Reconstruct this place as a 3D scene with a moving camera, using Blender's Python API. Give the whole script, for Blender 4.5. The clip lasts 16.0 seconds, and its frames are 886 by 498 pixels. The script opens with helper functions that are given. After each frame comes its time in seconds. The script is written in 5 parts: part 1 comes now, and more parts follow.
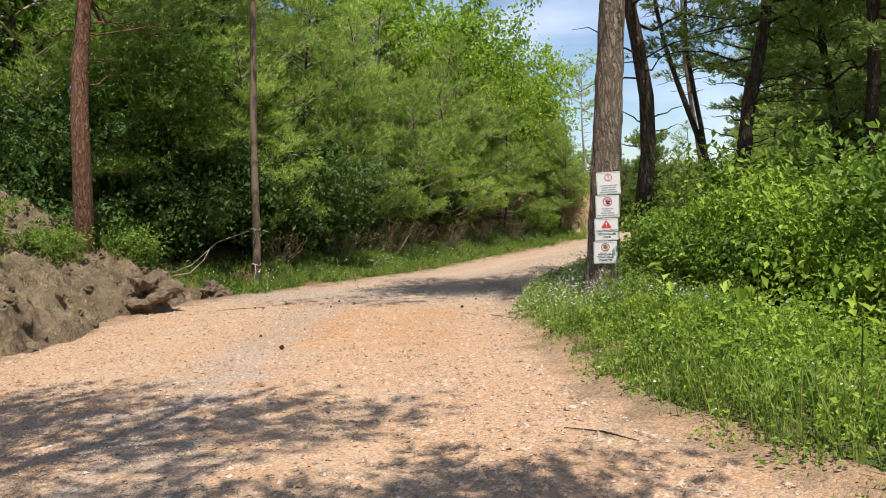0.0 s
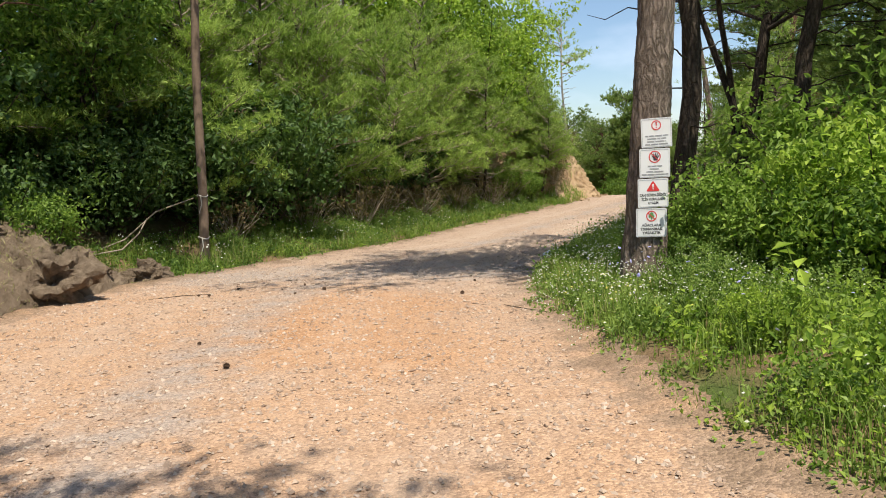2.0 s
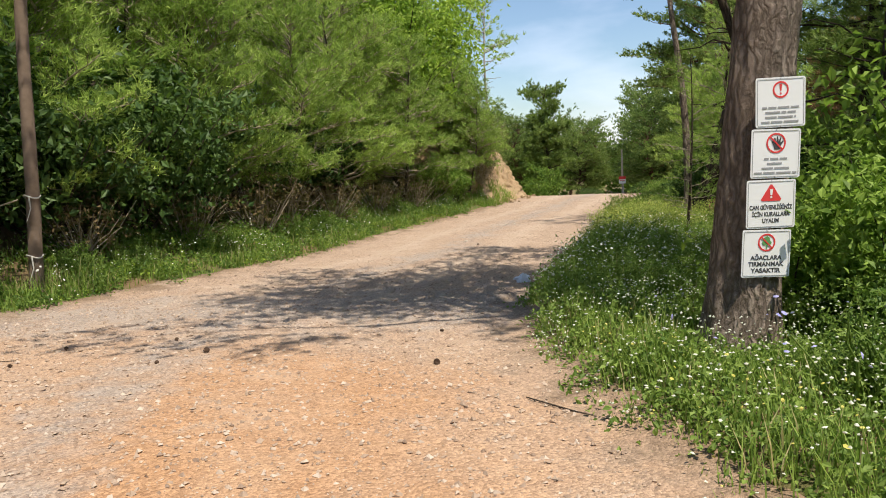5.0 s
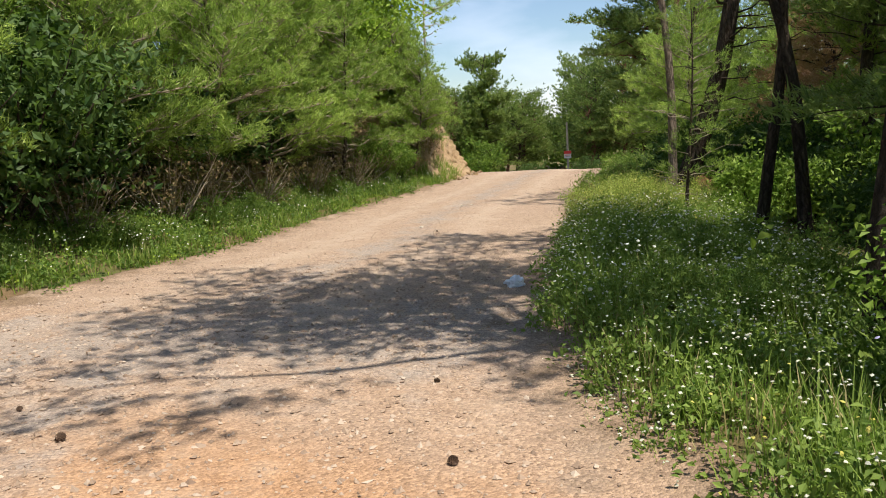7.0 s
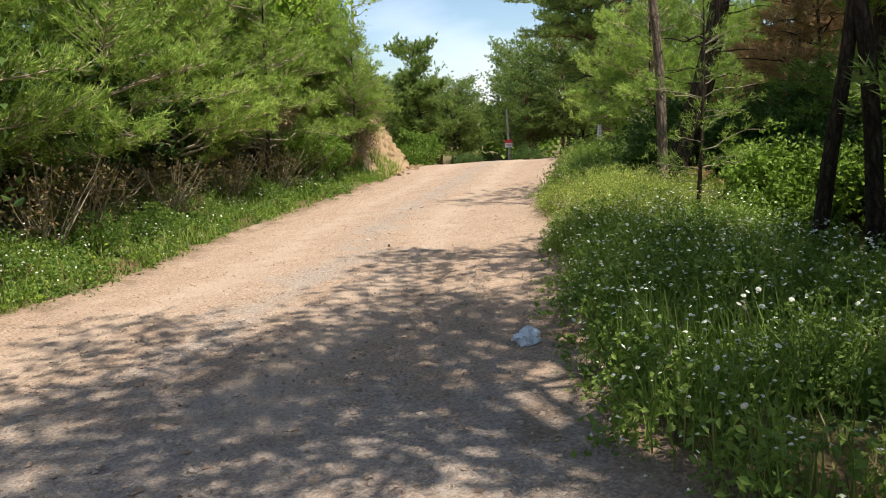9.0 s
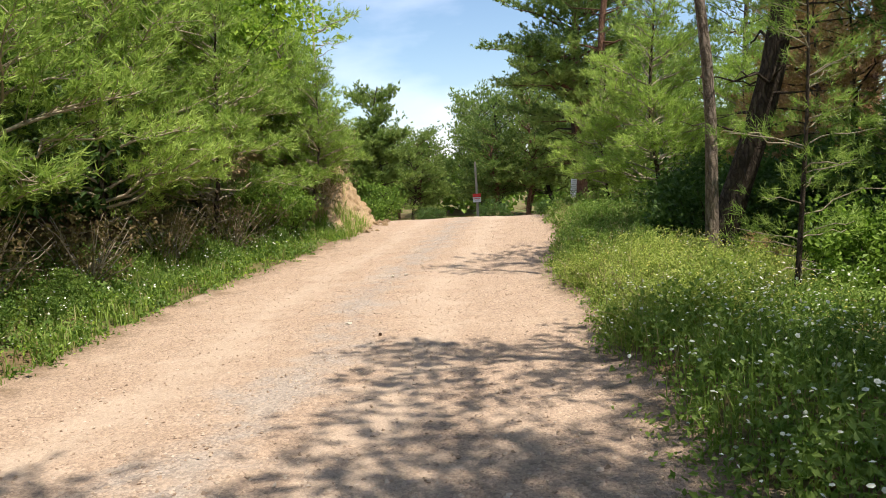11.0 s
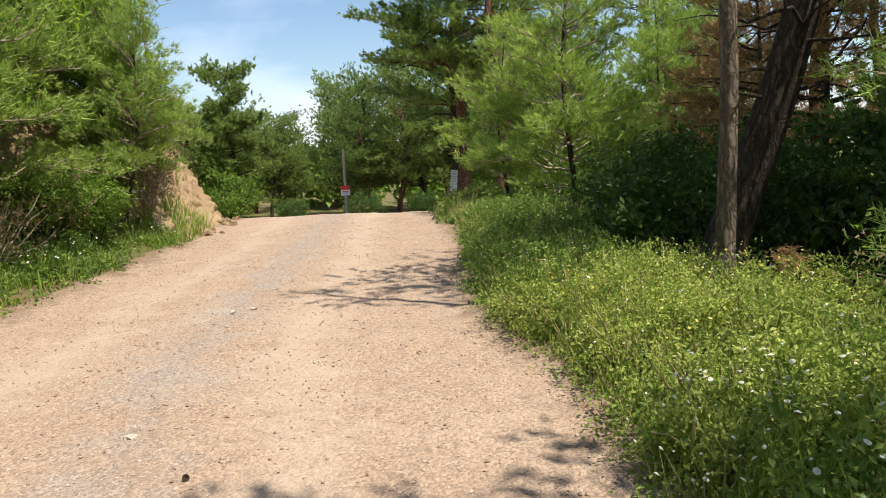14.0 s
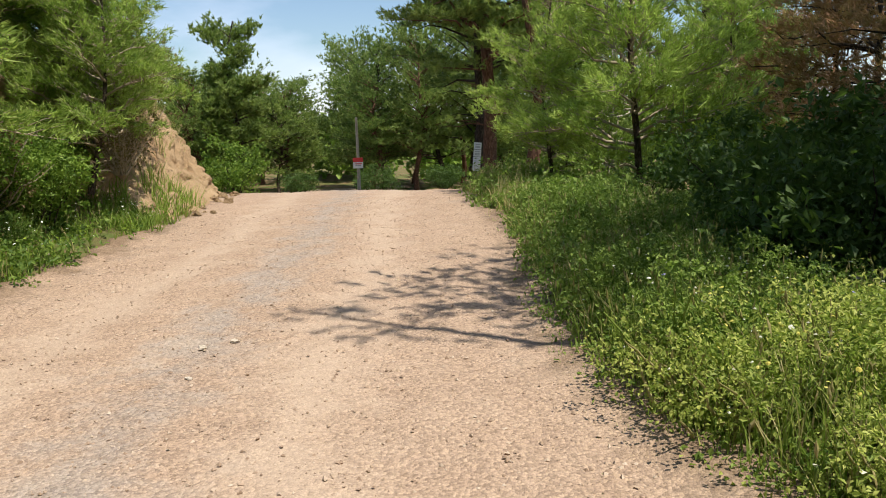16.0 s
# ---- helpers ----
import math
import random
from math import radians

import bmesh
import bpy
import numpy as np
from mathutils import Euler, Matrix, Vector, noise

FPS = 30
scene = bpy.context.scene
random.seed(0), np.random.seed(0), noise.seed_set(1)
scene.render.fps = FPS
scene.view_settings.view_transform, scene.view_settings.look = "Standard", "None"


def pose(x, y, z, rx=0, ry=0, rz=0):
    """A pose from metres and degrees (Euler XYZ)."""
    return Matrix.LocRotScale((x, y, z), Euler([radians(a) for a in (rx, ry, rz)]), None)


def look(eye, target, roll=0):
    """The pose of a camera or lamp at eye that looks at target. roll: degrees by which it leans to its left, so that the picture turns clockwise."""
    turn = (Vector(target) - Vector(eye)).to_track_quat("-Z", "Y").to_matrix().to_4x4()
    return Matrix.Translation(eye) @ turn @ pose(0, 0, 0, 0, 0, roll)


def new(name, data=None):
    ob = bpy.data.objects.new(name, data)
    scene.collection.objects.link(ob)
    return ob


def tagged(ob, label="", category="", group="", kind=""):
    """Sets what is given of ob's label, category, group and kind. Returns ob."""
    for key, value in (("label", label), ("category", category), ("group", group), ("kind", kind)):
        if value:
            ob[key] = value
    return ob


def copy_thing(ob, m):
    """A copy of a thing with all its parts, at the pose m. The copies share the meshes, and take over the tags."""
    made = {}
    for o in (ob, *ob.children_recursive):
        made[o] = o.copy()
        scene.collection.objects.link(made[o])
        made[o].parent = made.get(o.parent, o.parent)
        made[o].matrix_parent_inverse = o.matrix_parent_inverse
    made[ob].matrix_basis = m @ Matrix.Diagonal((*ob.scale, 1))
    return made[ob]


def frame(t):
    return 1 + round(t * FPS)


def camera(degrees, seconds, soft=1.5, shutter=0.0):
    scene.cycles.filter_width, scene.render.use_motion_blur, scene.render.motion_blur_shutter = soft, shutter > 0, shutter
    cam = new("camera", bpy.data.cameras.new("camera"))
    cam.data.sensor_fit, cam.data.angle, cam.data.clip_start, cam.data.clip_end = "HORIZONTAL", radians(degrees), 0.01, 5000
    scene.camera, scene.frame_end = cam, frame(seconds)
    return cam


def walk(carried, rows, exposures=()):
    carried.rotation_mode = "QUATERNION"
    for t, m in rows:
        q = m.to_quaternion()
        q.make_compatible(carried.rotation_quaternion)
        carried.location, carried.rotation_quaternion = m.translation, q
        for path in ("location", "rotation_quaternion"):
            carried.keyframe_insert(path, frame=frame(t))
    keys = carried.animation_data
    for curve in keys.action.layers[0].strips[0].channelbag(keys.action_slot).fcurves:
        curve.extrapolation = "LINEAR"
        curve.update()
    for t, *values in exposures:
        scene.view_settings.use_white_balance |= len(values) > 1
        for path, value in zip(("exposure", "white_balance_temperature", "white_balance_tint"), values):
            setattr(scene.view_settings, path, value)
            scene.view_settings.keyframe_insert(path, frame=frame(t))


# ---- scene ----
cam = camera(58.9, 16.0, soft=1.0)
METRES, EYE, TILT, LEAN, TURN = 20.8, 1.5, 0.0, 0.0, 0.0
ROWS = [
    (0.0, 0.0, 0.0, 0.0, -0.18, -3.0, 3.44),
    (0.5, -0.0069, 0.0319, -0.0018, -0.66, -4.15, 3.71),
    (1.0, -0.01, 0.0644, -0.003, -1.43, -5.19, 3.63),
    (1.5, -0.0158, 0.097, -0.0028, -2.24, -5.74, 3.73),
    (2.0, -0.0186, 0.1254, -0.0017, -2.97, -5.78, 3.82),
    (2.5, -0.022, 0.156, -0.0006, -3.83, -5.7, 3.88),
    (3.0, -0.0269, 0.185, -0.0, -5.08, -5.59, 3.91),
    (3.5, -0.0277, 0.2168, -0.0006, -6.64, -5.73, 3.57),
    (4.0, -0.0313, 0.2471, -0.0019, -8.42, -5.9, 3.17),
    (6.5, -0.0322, 0.397, -0.0029, -13.34, -7.86, 3.39),
    (7.0, -0.0293, 0.4268, -0.0048, -15.56, -8.44, 3.31),
    (7.5, -0.0272, 0.4584, -0.0047, -17.42, -8.75, 3.83),
    (8.0, -0.0217, 0.4885, -0.0033, -18.88, -9.52, 4.44),
    (10.5, 0.0024, 0.6489, -0.0069, -23.52, -7.49, 3.48),
    (11.0, 0.007, 0.6796, -0.0049, -24.61, -5.95, 3.47),
    (11.5, 0.0164, 0.7066, -0.0052, -26.76, -5.31, 3.46),
    (12.0, 0.0293, 0.7352, -0.0061, -29.96, -5.72, 3.16),
    (12.5, 0.0416, 0.7655, -0.0089, -32.62, -6.45, 2.73),
    (13.0, 0.0566, 0.7937, -0.0101, -34.09, -7.01, 2.6),
    (13.5, 0.0683, 0.824, -0.0103, -34.73, -7.13, 2.83),
    (14.0, 0.0824, 0.851, -0.0107, -34.56, -7.06, 2.7),
    (14.5, 0.0938, 0.879, -0.0099, -34.19, -7.01, 2.57),
    (15.0, 0.1081, 0.9089, -0.0104, -33.19, -7.22, 2.3),
    (15.5, 0.121, 0.9363, -0.0111, -33.14, -8.13, 2.07),
    (16.0, 0.1353, 0.9659, -0.0136, -33.84, -9.01, 1.71),
]
walk(cam, [(t, pose(0, 0, EYE, TILT, LEAN, TURN) @ pose(METRES * x, METRES * y, METRES * z, 90 + pitch, roll, yaw)) for t, x, y, z, yaw, pitch, roll in ROWS],
     exposures=[(0.0, 0.55), (6.5, 0.5), (8.0, 0.52), (10.5, 0.74), (14.0, 0.62), (16.0, 0.46)])

# ---- light ----
SUN_ELEVATION, SUN_X, SUN_Y = radians(66), 0.37, -0.929
world = bpy.data.worlds.new("sky")
scene.world = world
world.use_nodes = True
wn = world.node_tree
wn.nodes.clear()
sky = wn.nodes.new("ShaderNodeTexSky")
sky.sky_type = "NISHITA"
sky.sun_disc = False
sky.sun_elevation = SUN_ELEVATION
sky.sun_rotation = math.atan2(SUN_X, SUN_Y)
sky.air_density, sky.dust_density, sky.ozone_density = 1.0, 0.5, 3.0
wcoord = wn.nodes.new("ShaderNodeTexCoord")
wmap = wn.nodes.new("ShaderNodeMapping")
wmap.inputs["Scale"].default_value = (1.0, 1.0, 3.0)
wnoise = wn.nodes.new("ShaderNodeTexNoise")
wnoise.inputs["Scale"].default_value = 2.6
wnoise.inputs["Detail"].default_value = 7
wramp = wn.nodes.new("ShaderNodeValToRGB")
wramp.color_ramp.elements[0].position, wramp.color_ramp.elements[0].color = 0.47, (0, 0, 0, 1)
wramp.color_ramp.elements[1].position, wramp.color_ramp.elements[1].color = 0.72, (0.55, 0.55, 0.55, 1)
wmix = wn.nodes.new("ShaderNodeMixRGB")
wmix.inputs["Color2"].default_value = (9.5, 9.8, 11.5, 1)
background = wn.nodes.new("ShaderNodeBackground")
background.inputs["Strength"].default_value = 0.1
wout = wn.nodes.new("ShaderNodeOutputWorld")
wn.links.new(wcoord.outputs["Generated"], wmap.inputs["Vector"])
wn.links.new(wmap.outputs["Vector"], wnoise.inputs["Vector"])
wn.links.new(wnoise.outputs["Fac"], wramp.inputs["Fac"])
wn.links.new(wramp.outputs["Color"], wmix.inputs["Fac"])
wn.links.new(sky.outputs["Color"], wmix.inputs["Color1"])
wn.links.new(wmix.outputs["Color"], background.inputs["Color"])
wn.links.new(background.outputs["Background"], wout.inputs["Surface"])
sun = new("sun", bpy.data.lights.new("sun", "SUN"))
sun.data.energy, sun.data.angle, sun.data.color = 5.0, radians(0.5), (1.0, 0.92, 0.78)
flat = math.cos(SUN_ELEVATION)
sun.matrix_world = look((SUN_X * flat * 60, SUN_Y * flat * 60, math.sin(SUN_ELEVATION) * 60), (0, 0, 0))

# ---- materials ----


class Nodes:
    """A small wrapper to write a node material briefly."""

    def __init__(self, name):
        self.mat = bpy.data.materials.new(name)
        self.mat.use_nodes = True
        self.tree = self.mat.node_tree
        self.tree.nodes.clear()
        self.out = self.add("ShaderNodeOutputMaterial")
        self.coord = self.add("ShaderNodeTexCoord").outputs["Object"]

    def add(self, kind, **inputs):
        n = self.tree.nodes.new(kind)
        for key, value in inputs.items():
            self.put(n, key.replace("_", " "), value)
        return n

    def put(self, n, key, value):
        if isinstance(value, bpy.types.NodeSocket):
            self.tree.links.new(value, n.inputs[key])
        else:
            n.inputs[key].default_value = value

    def noise(self, scale, detail=5, rough=0.6, coord=None, stretch=None):
        c = coord or self.coord
        if stretch:
            m = self.add("ShaderNodeMapping", Vector=c)
            m.inputs["Scale"].default_value = stretch
            c = m.outputs["Vector"]
        return self.add("ShaderNodeTexNoise", Vector=c, Scale=scale, Detail=detail, Roughness=rough).outputs["Fac"]

    def ramp(self, fac, *stops):
        n = self.add("ShaderNodeValToRGB", Fac=fac)
        el = n.color_ramp.elements
        while len(el) < len(stops):
            el.new(0.5)
        for e, (p, c) in zip(el, stops):
            e.position, e.color = p, (*c, 1) if len(c) == 3 else c
        return n.outputs["Color"]

    def mix(self, fac, a, b, blend="MIX"):
        n = self.add("ShaderNodeMixRGB")
        n.blend_type = blend
        for key, v in (("Fac", fac), ("Color1", a), ("Color2", b)):
            self.put(n, key, v if isinstance(v, bpy.types.NodeSocket) or key == "Fac" else (*v, 1))
        return n.outputs["Color"]

    def math(self, op, a, b=0.0, clamp=False):
        n = self.add("ShaderNodeMath")
        n.operation, n.use_clamp = op, clamp
        for i, v in enumerate((a, b)):
            if isinstance(v, bpy.types.NodeSocket):
                self.tree.links.new(v, n.inputs[i])
            else:
                n.inputs[i].default_value = v
        return n.outputs["Value"]

    def bump(self, height, strength, distance):
        return self.add("ShaderNodeBump", Height=height, Strength=strength, Distance=distance).outputs["Normal"]

    def finish(self, colour, rough=0.8, normal=None, metal=0.0, spec=0.3):
        p = self.add("ShaderNodeBsdfPrincipled")
        self.put(p, "Base Color", colour if isinstance(colour, bpy.types.NodeSocket) else (*colour, 1))
        self.put(p, "Roughness", rough)
        self.put(p, "Metallic", metal)
        self.put(p, "Specular IOR Level", spec)
        if normal:
            self.put(p, "Normal", normal)
        self.tree.links.new(p.outputs[0], self.out.inputs["Surface"])
        return self.mat


def foliage(name, dark, light, translucent=0.35, rough=0.55, dry=None):
    n = Nodes(name)
    island = n.add("ShaderNodeNewGeometry").outputs["Random Per Island"]
    whole = n.add("ShaderNodeObjectInfo").outputs["Random"]
    big = n.noise(0.9, 3)
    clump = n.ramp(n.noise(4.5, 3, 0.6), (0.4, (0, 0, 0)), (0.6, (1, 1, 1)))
    mixed = n.math("ADD", n.math("MULTIPLY", island, 0.45), n.math("MULTIPLY", big, 0.3))
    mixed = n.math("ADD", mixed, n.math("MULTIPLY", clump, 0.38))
    mixed = n.math("ADD", mixed, n.math("MULTIPLY", n.math("SUBTRACT", whole, 0.5), 0.35))
    stops = [(0.2, dark), (0.85, light)]
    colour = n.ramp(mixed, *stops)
    if dry:
        pick = n.math("GREATER_THAN", island, 0.93)
        colour = n.mix(pick, colour, dry)
    p = n.add("ShaderNodeBsdfPrincipled", Base_Color=colour, Roughness=rough)
    n.put(p, "Specular IOR Level", 0.25)
    tr = n.add("ShaderNodeBsdfTranslucent", Color=n.mix(0.5, colour, (0.19, 0.35, 0.035)))
    m = n.add("ShaderNodeMixShader", Fac=translucent)
    n.tree.links.new(p.outputs[0], m.inputs[1])
    n.tree.links.new(tr.outputs[0], m.inputs[2])
    n.tree.links.new(m.outputs[0], n.out.inputs["Surface"])
    return n.mat


def bark(name, low, high, scale=7.0, depth=0.03):
    n = Nodes(name)
    bent = n.add("ShaderNodeMixRGB", Fac=0.12, Color1=n.coord, Color2=n.add("ShaderNodeTexNoise", Vector=n.coord, Scale=6.0, Detail=4.0).outputs["Color"]).outputs[0]
    plates = n.add("ShaderNodeTexVoronoi", Scale=scale * 2.4, Vector=n.add("ShaderNodeMapping", Vector=bent, Scale=(1.0, 1.0, 0.16)).outputs[0])
    plates.feature = "DISTANCE_TO_EDGE"
    fine = n.noise(34, 8, 0.75, stretch=(1, 1, 0.22))
    cracks = n.ramp(n.math("ADD", plates.outputs["Distance"], n.math("MULTIPLY", n.math("SUBTRACT", fine, 0.5), 0.25)), (0.0, (0, 0, 0)), (0.3, (1, 1, 1)))
    colour = n.mix(n.ramp(fine, (0.3, (0, 0, 0)), (0.7, (1, 1, 1))), low, high)
    colour = n.mix(n.math("MULTIPLY", n.noise(2.2, 4), 0.6), colour, tuple(c * 0.75 for c in low))
    colour = n.mix(n.math("MULTIPLY", n.math("SUBTRACT", 1.0, cracks), 0.75), colour, tuple(c * 0.4 for c in low))
    height = n.math("ADD", n.math("MULTIPLY", cracks, 0.6), n.math("MULTIPLY", fine, 0.7))
    return n.finish(colour, 0.92, n.bump(height, 0.9, depth), spec=0.1)


def plain(name, colour, rough=0.6, vary=0.25, scale=9.0, metal=0.0, bump=0.1):
    n = Nodes(name)
    fac = n.noise(scale, 6)
    fine = n.noise(scale * 9, 4)
    c = n.mix(fac, tuple(v * (1 - vary) for v in colour), tuple(min(1, v * (1 + vary)) for v in colour))
    c = n.mix(n.math("MULTIPLY", fine, 0.4), c, tuple(v * (1 - vary * 1.5) for v in colour))
    return n.finish(c, rough, n.bump(fine, bump, 0.01), metal)


def road_material():
    n = Nodes("packed_gravel")
    sep = n.add("ShaderNodeSeparateXYZ", Vector=n.coord)
    x, y = sep.outputs[0], sep.outputs[1]
    broad = n.noise(0.55, 4)
    mid = n.noise(2.4, 6, 0.65)
    chips = n.add("ShaderNodeTexVoronoi", Vector=n.coord, Scale=55.0, Randomness=1.0)
    chips2 = n.add("ShaderNodeTexVoronoi", Vector=n.coord, Scale=130.0, Randomness=1.0)
    sandy = n.mix(mid, (0.32, 0.228, 0.168), (0.445, 0.345, 0.27))
    early = n.math("SUBTRACT", 1.0, n.math("MULTIPLY", n.math("SUBTRACT", n.math("ADD", y, x), 9.0), 0.16, True), True)
    warm = n.math("MULTIPLY", early, n.ramp(n.noise(1.3, 5), (0.3, (0.45, 0.45, 0.45)), (0.6, (1, 1, 1))))
    sandy = n.mix(warm, sandy, n.mix(mid, (0.36, 0.225, 0.14), (0.49, 0.335, 0.225)))
    orange = n.mix(mid, (0.36, 0.19, 0.095), (0.46, 0.285, 0.165))
    grey = n.mix(mid, (0.24, 0.21, 0.19), (0.37, 0.33, 0.30))
    # clay patch in the road ahead of the tree with the notices
    dx = n.math("MULTIPLY", n.math("ADD", x, 1.0), 0.55)
    dy = n.math("MULTIPLY", n.math("SUBTRACT", y, 10.2), 0.3)
    far = n.math("SQRT", n.math("ADD", n.math("MULTIPLY", dx, dx), n.math("MULTIPLY", dy, dy)))
    patch = n.math("SUBTRACT", n.math("ADD", 1.15, n.math("MULTIPLY", n.math("SUBTRACT", broad, 0.5), 2.2)), far)
    patch = n.ramp(n.math("ADD", patch, n.math("MULTIPLY", n.math("SUBTRACT", mid, 0.5), 0.8)), (0.2, (0, 0, 0)), (0.75, (0.8, 0.8, 0.8)))
    # loose grey gravel spread across it and between the wheel tracks
    gy = n.math("ABSOLUTE", n.math("SUBTRACT", n.math("ADD", y, n.math("MULTIPLY", x, 0.25)), 15.0))
    gravel = n.math("SUBTRACT", n.math("ADD", 1.0, n.math("MULTIPLY", n.math("SUBTRACT", mid, 0.5), 2.5)), n.math("MULTIPLY", gy, 0.45))
    across = n.add("ShaderNodeAttribute")
    across.attribute_name = "across"
    a = across.outputs["Fac"]
    middle = n.math("SUBTRACT", 0.7, n.math("MULTIPLY", n.math("ABSOLUTE", n.math("SUBTRACT", a, 0.5)), 6.5))
    side = n.math("SUBTRACT", n.math("MULTIPLY", n.math("ABSOLUTE", n.math("SUBTRACT", a, 0.5)), 5.0), 1.9)
    loose = n.math("MAXIMUM", gravel, n.math("ADD", n.math("MAXIMUM", middle, side), n.math("MULTIPLY", n.math("SUBTRACT", mid, 0.5), 2.6)))
    loose = n.ramp(loose, (0.15, (0, 0, 0)), (0.8, (0.75, 0.75, 0.75)))
    c = n.mix(patch, sandy, orange)
    c = n.mix(loose, c, grey)
    # dusty wheel tracks, and dark soil along both margins
    track = n.math("MINIMUM", n.math("ABSOLUTE", n.math("SUBTRACT", a, 0.3)), n.math("ABSOLUTE", n.math("SUBTRACT", a, 0.66)))
    track = n.math("ADD", n.math("SUBTRACT", 0.85, n.math("MULTIPLY", track, 9.0)), n.math("MULTIPLY", n.math("SUBTRACT", mid, 0.5), 2.0))
    late = n.math("MULTIPLY", n.math("SUBTRACT", n.math("ADD", y, x), 14.0), 0.2, True)
    track = n.math("MULTIPLY", n.ramp(track, (0.1, (0, 0, 0)), (0.8, (0.75, 0.75, 0.75))), n.math("ADD", n.math("MULTIPLY", late, 0.75), 0.25))
    c = n.mix(track, c, (0.405, 0.318, 0.25))
    margin = n.math("ADD", n.math("MULTIPLY", n.math("ABSOLUTE", n.math("SUBTRACT", a, 0.5)), 9.0), n.math("MULTIPLY", n.math("SUBTRACT", mid, 0.5), 2.6))
    c = n.mix(n.ramp(n.math("SUBTRACT", margin, 3.55), (0.0, (0, 0, 0)), (0.7, (0.8, 0.8, 0.8))), c, (0.20, 0.135, 0.085))
    stony = n.math("SUBTRACT", 0.8, n.math("MULTIPLY", track, 0.6))
    tone = n.ramp(chips.outputs["Color"], (0.1, (0.62, 0.6, 0.6)), (0.9, (1.25, 1.24, 1.22)))
    c = n.mix(stony, c, tone, "MULTIPLY")
    tone2 = n.ramp(chips2.outputs["Color"], (0.1, (0.7, 0.7, 0.7)), (0.9, (1.22, 1.2, 1.18)))
    c = n.mix(0.6, c, tone2, "MULTIPLY")
    c = n.mix(n.ramp(n.noise(1.1, 7, 0.7), (0.55, (0, 0, 0)), (0.72, (0.35, 0.35, 0.35))), c, (0.52, 0.42, 0.33))
    h = n.math("ADD", n.math("MULTIPLY", chips.outputs["Distance"], -1.0), n.math("MULTIPLY", chips2.outputs["Distance"], -0.5))
    h = n.math("ADD", h, n.math("MULTIPLY", mid, 0.8))
    return n.finish(c, 0.95, n.bump(n.math("MULTIPLY", h, stony), 0.6, 0.02), spec=0.08)


def soil_material(name, low, high, scale=3.0, bump=0.06):
    n = Nodes(name)
    a, b = n.noise(scale, 9, 0.7), n.noise(scale * 8, 6, 0.7)
    c = n.mix(n.ramp(a, (0.3, (0, 0, 0)), (0.7, (1, 1, 1))), low, high)
    c = n.mix(n.math("MULTIPLY", b, 0.7), c, tuple(v * 0.5 for v in low))
    return n.finish(c, 0.96, n.bump(n.math("ADD", a, b), 0.8, bump), spec=0.05)


def floor_material():
    n = Nodes("forest_floor")
    a, b = n.noise(0.8, 6), n.noise(14, 8, 0.7)
    litter = n.mix(b, (0.09, 0.055, 0.03), (0.27, 0.19, 0.11))
    mossy = n.mix(b, (0.05, 0.07, 0.02), (0.13, 0.17, 0.05))
    c = n.mix(n.ramp(a, (0.42, (0, 0, 0)), (0.62, (1, 1, 1))), litter, mossy)
    return n.finish(c, 0.95, n.bump(b, 0.9, 0.05), spec=0.05)


ROAD = road_material()
FLOOR = floor_material()
SPOIL = soil_material("spoil_earth", (0.16, 0.115, 0.08), (0.50, 0.395, 0.285), 4.5, 0.09)
CUT = soil_material("cut_bank_earth", (0.36, 0.235, 0.13), (0.60, 0.45, 0.29), 1.1, 0.08)
BARK = bark("pine_bark", (0.21, 0.16, 0.125), (0.50, 0.41, 0.34), 9.0, 0.035)
BARK_RED = bark("red_pine_bark", (0.17, 0.085, 0.055), (0.32, 0.2, 0.14), 9.0, 0.03)
BARK_DARK = bark("dark_bark", (0.06, 0.045, 0.035), (0.17, 0.135, 0.105), 9.0, 0.03)
TWIG = plain("pale_twig", (0.34, 0.285, 0.21), 0.85, 0.35, 14)
STEM_PALE = plain("pale_grey_bark", (0.42, 0.39, 0.33), 0.85, 0.3, 12, bump=0.3)
POLE_WOOD = plain("weathered_pole_wood", (0.20, 0.145, 0.105), 0.85, 0.4, 16, bump=0.5)
POLE_GREY = plain("grey_pole_wood", (0.40, 0.36, 0.30), 0.85, 0.3, 14, bump=0.4)
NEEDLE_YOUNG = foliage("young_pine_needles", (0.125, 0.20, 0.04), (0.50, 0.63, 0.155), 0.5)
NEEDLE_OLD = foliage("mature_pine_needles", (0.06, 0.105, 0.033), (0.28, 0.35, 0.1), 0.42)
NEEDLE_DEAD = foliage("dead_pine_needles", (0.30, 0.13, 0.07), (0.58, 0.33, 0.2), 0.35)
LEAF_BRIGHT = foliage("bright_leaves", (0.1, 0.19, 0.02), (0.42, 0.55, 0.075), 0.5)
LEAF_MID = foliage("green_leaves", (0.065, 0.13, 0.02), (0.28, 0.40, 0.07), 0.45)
# darker copy of the shrub leaves, with the wood's shade put into the colour
LEAF_SHADED = foliage("shade_toned_leaves", (0.025, 0.06, 0.015), (0.09, 0.15, 0.04), 0.3)
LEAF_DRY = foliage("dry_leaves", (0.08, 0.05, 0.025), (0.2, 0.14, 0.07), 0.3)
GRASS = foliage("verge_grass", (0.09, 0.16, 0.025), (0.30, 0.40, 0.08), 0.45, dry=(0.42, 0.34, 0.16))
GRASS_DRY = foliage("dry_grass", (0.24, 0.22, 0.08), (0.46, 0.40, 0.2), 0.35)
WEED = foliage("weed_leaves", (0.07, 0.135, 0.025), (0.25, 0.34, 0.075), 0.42)
